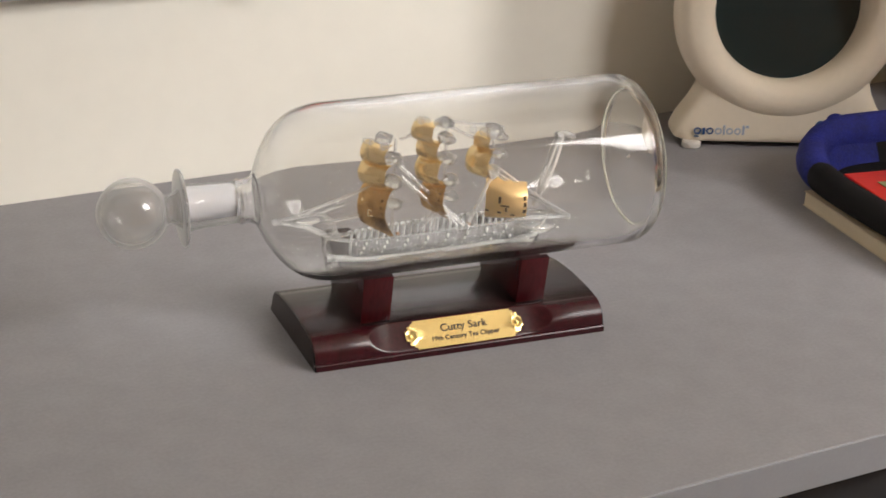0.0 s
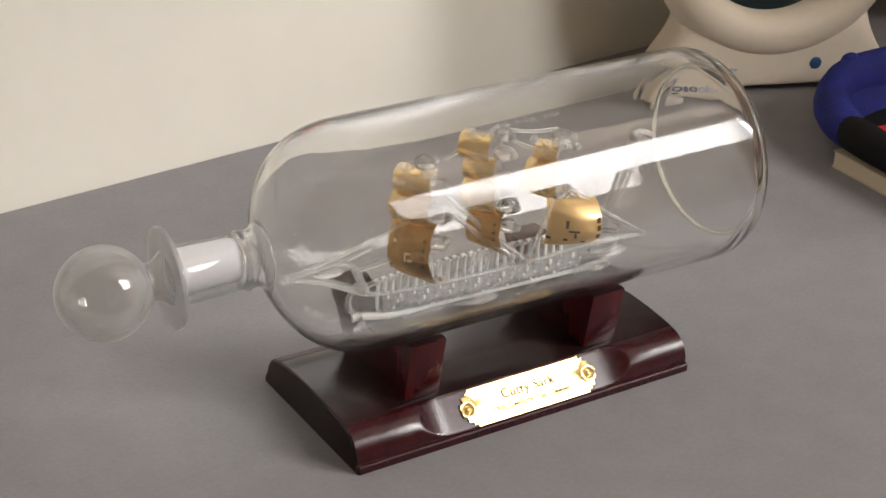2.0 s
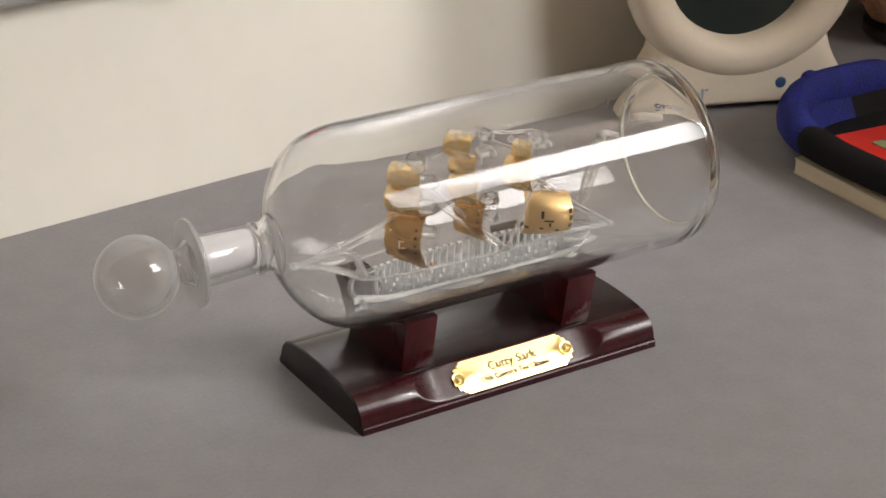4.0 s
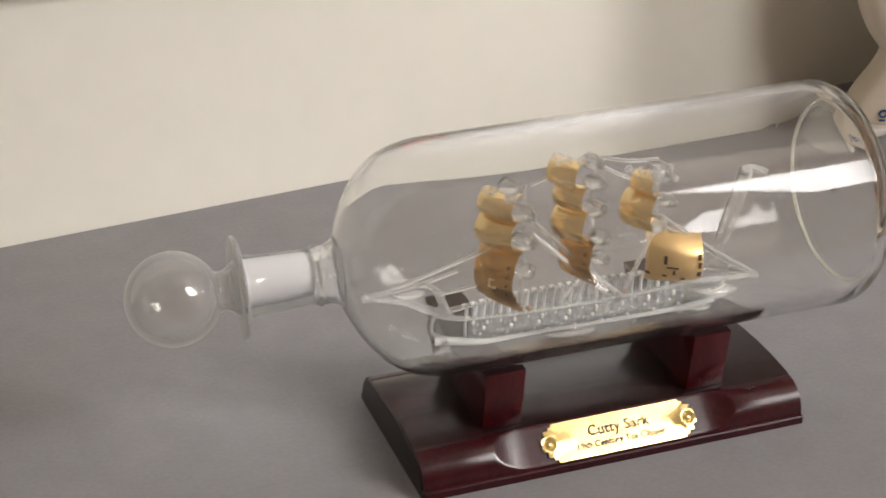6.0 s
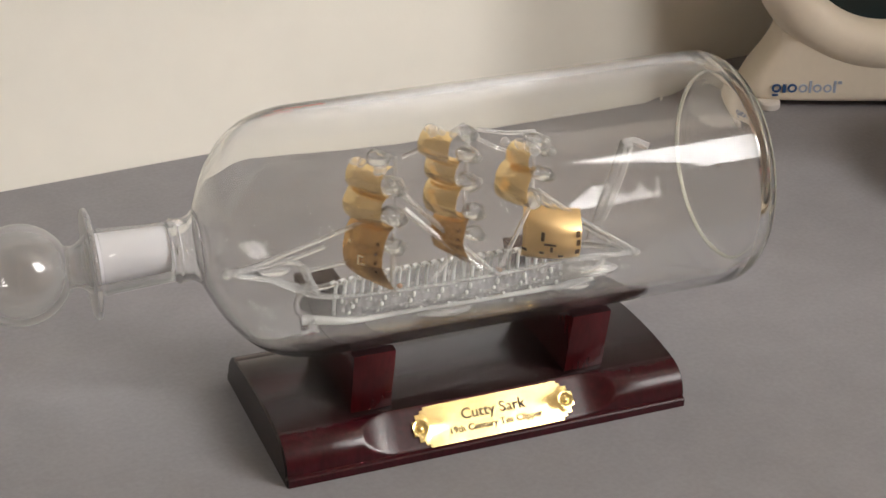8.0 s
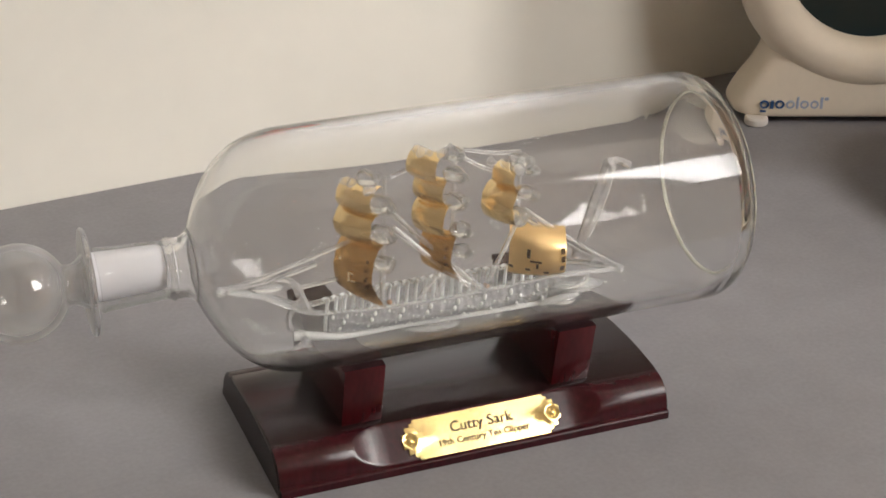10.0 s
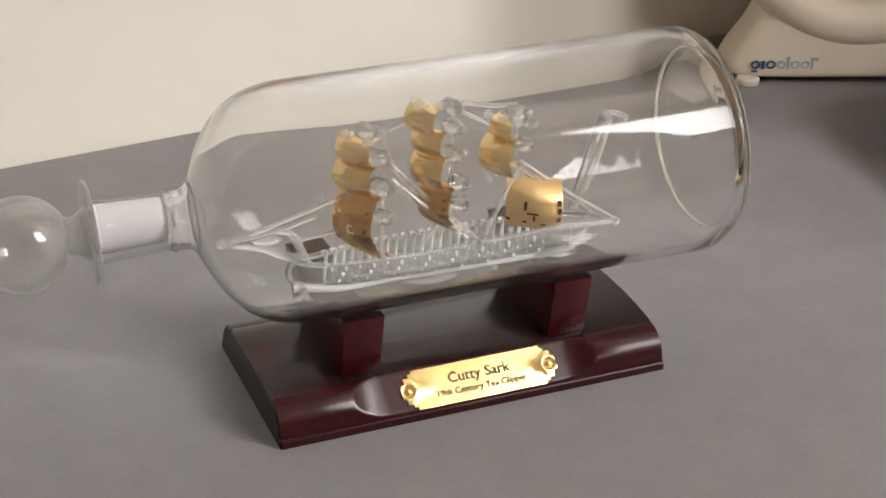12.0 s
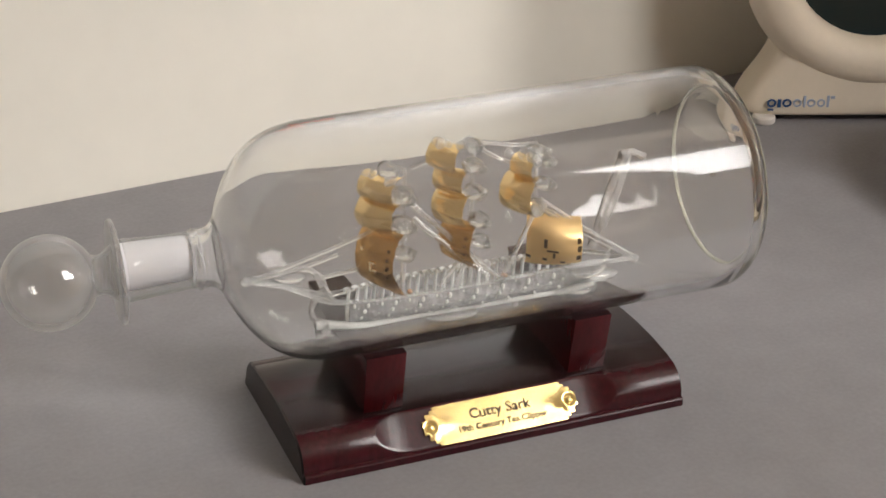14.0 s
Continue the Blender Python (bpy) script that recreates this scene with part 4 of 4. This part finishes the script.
def clock():
    c = thing("clock", clock_m, "cream plastic bedside clock with a round dark screen", "clock")
    # pedestal: flared foot that narrows to a waist and runs up behind the ring
    levels = curve_pts([(0.0690, 0.0034, -0.0100), (0.0716, 0.0048, -0.0122), (0.0722, 0.0080, -0.0126), (0.0708, 0.0120, -0.0124), (0.0678, 0.0180, -0.0121), (0.0622, 0.0265, -0.0117), (0.0580, 0.0345, -0.0110), (0.0566, 0.0400, -0.0090), (0.0568, 0.0432, -0.0050)], 36)
    v, f, n = [], [], 56
    for k in levels:
        w, z, front = k.x, k.y, k.z
        back = 0.026 - 0.10 * z
        mid, deep = (front + back) / 2, (back - front) / 2
        for i in range(n):
            a = 2 * math.pi * (i + 0.5) / n
            sx, sy = math.cos(a), math.sin(a)
            v.append(Vector((w * math.copysign(abs(sx) ** 0.30, sx), mid - deep * math.copysign(abs(sy) ** 0.42, sy), z)))
    for j in range(len(levels) - 1):
        for i in range(n):
            f.append((j * n + i, j * n + (i + 1) % n, (j + 1) * n + (i + 1) % n, (j + 1) * n + i))
    f.append(tuple(range(n)))
    f.append(tuple(range(len(v) - 1, len(v) - n - 1, -1)))
    mesh_ob("pedestal", v, f, M_CLOCK, c, smooth=True, sharp=50)
    # bezel ring: a fat rounded section turned round the screen's centre
    prof = []
    for i in range(22):
        a = math.pi * i / 21
        prof.append((-0.0158 * math.sin(a) ** 0.8 + 0.001, (R_IN + R_RING) / 2 - (R_RING - R_IN) / 2 * math.cos(a)))
    prof += [(0.006, R_RING - 0.001), (0.016, R_RING - 0.008), (0.024, R_RING - 0.020), (0.024, R_IN)]
    v, f = lathe(prof, 80, closed=True)
    v = [Vector((CX - y, x, z + CZ)) for x, y, z in v]
    mesh_ob("bezel", v, f, M_CLOCK, c, smooth=True, sharp=55, label="thick rounded cream bezel ring")
    v, f = lathe([(0.004, 0.0001), (0.004, R_IN + 0.004), (0.006, R_IN + 0.004), (0.006, 0.0001)], 64, closed=True)
    lean = pose(0, 0, 0, -7, 0, 0)
    mesh_ob("screen", [lean @ Vector((-y, x + 0.004, z)) + Vector((CX, 0, CZ)) for x, y, z in v], f, M_FACE, c, smooth=True, sharp=40, label="round glossy dark screen")
    for x in (-0.0608, 0.0608):
        v, f = lathe([(0.0, 0.0001), (0.0, 0.0056), (0.0008, 0.0062), (0.0034, 0.0062), (0.0044, 0.0054), (0.0044, 0.0001)], 20, closed=True)
        mesh_ob("rubber_foot", [Vector((y + x, z - 0.0110, s)) for s, y, z in v], f, M_RUBBER, c, smooth=True, label="small white rubber foot")
    v, f = blob((0.0232, -0.0122, 0.0160), 0.0036, 0.0010, 0.0036, 20, 10)
    mesh_ob("button", v, f, M_NAVY, c, smooth=True, label="round dark blue button")
    # a black lead that leaves the back on one side
    ends = [clock_m.inverted() @ rm(u, v, z) for u, v, z in ((0.405, 0.238, 0.088), (0.445, 0.236, 0.055), (0.4626, 0.235, 0.040), (0.4850, 0.235, 0.020))]
    mesh_ob("power_lead", *tube(ends, 0.0021, 8), M_BLACKFAB, c, smooth=True, label="stiff black power lead")
    # the maker's mark, drawn as plain rings and bars
    x, big = -0.0602, 1.22
    for shape, w, h, z, m in (("ring", 0.0040, 0.0037, 0.0112, M_NAVY), ("bar", 0.0014, 0.0036, 0.0111, M_NAVY), ("ring", 0.0040, 0.0037, 0.0112, M_NAVY), ("ring", 0.0038, 0.0036, 0.0112, M_SKYBLUE), ("bar", 0.0010, 0.0052, 0.0119, M_SKYBLUE), ("ring", 0.0038, 0.0036, 0.0112, M_SKYBLUE), ("ring", 0.0036, 0.0036, 0.0112, M_SKYBLUE), ("bar", 0.0011, 0.0052, 0.0119, M_SKYBLUE), ("bar", 0.0016, 0.0012, 0.0138, M_SKYBLUE)):
        w, h, z = w * big, h * big, 0.0112 + (z - 0.0112) * big
        if shape == "bar":
            part("printed_mark", box(x, -0.0127, z - h / 2, x + w, -0.0120, z + h / 2), m, c, "blue printed bar")
        else:
            v, f = lathe([(-0.0127, w * 0.30), (-0.0127, w * 0.5), (-0.0120, w * 0.5), (-0.0120, w * 0.30)], 24, closed=True)
            mesh_ob("printed_mark", [Vector((x + w / 2 + p, q, z + r * h / w)) for q, p, r in v], f, m, c, label="blue printed ring")
        x += w + 0.0008
    part("printed_mark", box(-0.0596, -0.0127, 0.0070, -0.0566, -0.0120, 0.0079), M_NAVY, c, "blue printed bar")


clock()


# ---------------------------------------------------------------- book, pouch and card
def book():
    b = thing("book", pose(0.270, 0.122, 0, 0, 0, -3), "paperback book with cream page edges lying on the desk", "book")
    part("back_cover", box(0, -0.20, 0.0, 0.135, 0, 0.0006), M_COVER, b)
    part("page_block", box(0.0006, -0.1994, 0.0006, 0.1345, -0.0006, 0.0084), M_PAGES, b, "cream block of pages")
    part("front_cover", box(0, -0.20, 0.0084, 0.135, 0, 0.0090), M_COVER, b)
    part("spine", box(0.135, -0.20, 0.0, 0.1357, 0, 0.0090), M_COVER, b)


book()
POUCH_X, POUCH_Y, POUCH_A, POUCH_B, POUCH_Z = 0.339, 0.068, 0.070, 0.098, 0.0090


def pouch():
    p = thing("pouch", pose(POUCH_X, POUCH_Y, POUCH_Z), "blue and black padded neoprene pouch lying open on the book", "pouch")
    n = 72

    def rim_point(i, grow=0.0):
        a = 2 * math.pi * i / n
        e = 0.62
        cx, sy = math.cos(a), math.sin(a)
        x = (POUCH_A + grow) * math.copysign(abs(cx) ** e, cx)
        y = (POUCH_B + grow) * math.copysign(abs(sy) ** e, sy)
        return x, y, a

    def rim_arc(name, lo, hi, material, tall, wide, label):
        verts, faces, sides = [], [], 14
        idx = list(range(lo, hi + 1))
        for i in idx:
            x, y, a = rim_point(i)
            close = math.sqrt(max(0.03, 1 - max(0, 1 - min(i - lo, hi - i) / 2.5) ** 2))
            rise = tall(a) * (0.4 + 0.6 * close) + 0.0008 * noise.noise(Vector((i * 0.35, 0, 0)))
            w = Vector((x / POUCH_A, y / POUCH_B, 0)).normalized()
            for s in range(sides):
                t = 2 * math.pi * s / sides
                q = Vector((x, y, 0)) + w * (wide * close * math.cos(t) - 0.006) + Vector((0, 0, rise * (0.5 + 0.5 * math.sin(t))))
                verts.append(q)
        for r in range(len(idx) - 1):
            for s in range(sides):
                t = (s + 1) % sides
                faces.append((r * sides + s, r * sides + t, (r + 1) * sides + t, (r + 1) * sides + s))
        faces += [tuple(range(sides)), tuple((len(idx) - 1) * sides + s for s in range(sides))]
        mesh_ob(name, verts, faces, material, p, smooth=True, label=label)

    def height(a):
        return 0.017 + 0.0145 * max(0, math.sin(a)) ** 2.0

    rim_arc("blue_rim", 12, 33, M_BLUEFAB, height, 0.0095, "bright blue padded rim")
    rim_arc("black_rim", 30, 86, M_BLACKFAB, lambda a: height(a) + 0.0006, 0.0090, "black padded rim")
    def inner_wall(lo, hi, material, label):
        """A stretch of the lining that leans out from the floor to the rim."""
        verts, faces = [], []
        for i in range(lo, hi + 1):
            x, y, a = rim_point(i, -0.0095)
            top, low = height(a) * 0.78, 0.86
            for d, k, z in ((0, low, 0.003), (0, 1, top), (0.0015, 1, top), (0.0015, low, 0.001)):
                verts.append((x * (k + d / POUCH_A), y * (k + d / POUCH_B), z))
        for r in range(hi - lo):
            for q in range(4):
                faces.append((4 * r + q, 4 * r + (q + 1) % 4, 4 * r + 4 + (q + 1) % 4, 4 * r + 4 + q))
        n4 = 4 * (hi - lo)
        faces += [(0, 1, 2, 3), (n4, n4 + 1, n4 + 2, n4 + 3)]
        mesh_ob("inner_wall", verts, faces, material, p, smooth=True, label=label)

    inner_wall(4, 18, M_BLACKFAB, "black inner wall")
    inner_wall(18, 31, M_BLUEFAB, "blue inner wall")
    verts = [(0, 0, 0.003), (0, 0, 0.0005)]
    faces = []
    for i in range(n):
        x, y, _ = rim_point(i, -0.006)
        verts += [(x, y, 0.004), (x, y, 0.0005)]
    for i in range(n):
        a, b = 2 + 2 * i, 2 + 2 * ((i + 1) % n)
        faces += [(0, a, b), (1, b + 1, a + 1), (a, a + 1, b + 1, b)]
    mesh_ob("lining", verts, faces, M_BLACKFAB, p, smooth=True, label="black fabric lining")
    v, f = blob((-0.026, 0.092, 0.0285), 0.006, 0.004, 0.0040, 14, 8)
    mesh_ob("pull_tab", v, f, M_BLUEFAB, p, smooth=True, label="small blue tab")


pouch()


def card_packet():
    c = thing("card_packet", pose(0.340, 0.070, POUCH_Z + 0.006, 0, 0, -4), "red card packet with a printed picture inside the pouch", "card packet")
    part("packet", box(-0.050, -0.065, 0, 0.050, 0.045, 0.004, 0.001), M_RED, c)
    part("picture", box(-0.038, -0.060, 0.0041, 0.047, 0.026, 0.0046), M_CARDART, c, "coloured printed picture")


card_packet()


# ---------------------------------------------------------------- salt rock on its wooden foot
def rock():
    r = thing("salt_rock", pose(0.533, 0.262, 0), "rough orange-brown salt rock on a dark wooden foot", "salt lamp")
    v, f = lathe([(0.0, 0.0001), (0.0, 0.046), (0.002, 0.050), (0.009, 0.050), (0.012, 0.046), (0.012, 0.0001)], 40, closed=True)
    mesh_ob("foot", [Vector((y, z, s)) for s, y, z in v], f, M_DARKWOOD, r, smooth=True, sharp=40, label="dark turned wooden foot")
    bm = bmesh.new()
    bmesh.ops.create_icosphere(bm, subdivisions=5, radius=1.0)
    for q in bm.verts:
        d = q.co.normalized()
        k = 1 + 0.16 * noise.noise(d * 1.7) + 0.08 * noise.noise(d * 4.5) + 0.03 * noise.noise(d * 13)
        q.co = Vector((0.068 * d.x * k, 0.060 * d.y * k, max(0.0115, 0.092 + 0.090 * math.copysign(abs(d.z) ** 0.8, d.z) * k)))
    part("crystal", bm, M_ROCK, r, "rough translucent orange-brown crystal", smooth=True, sharp=80)


rock()
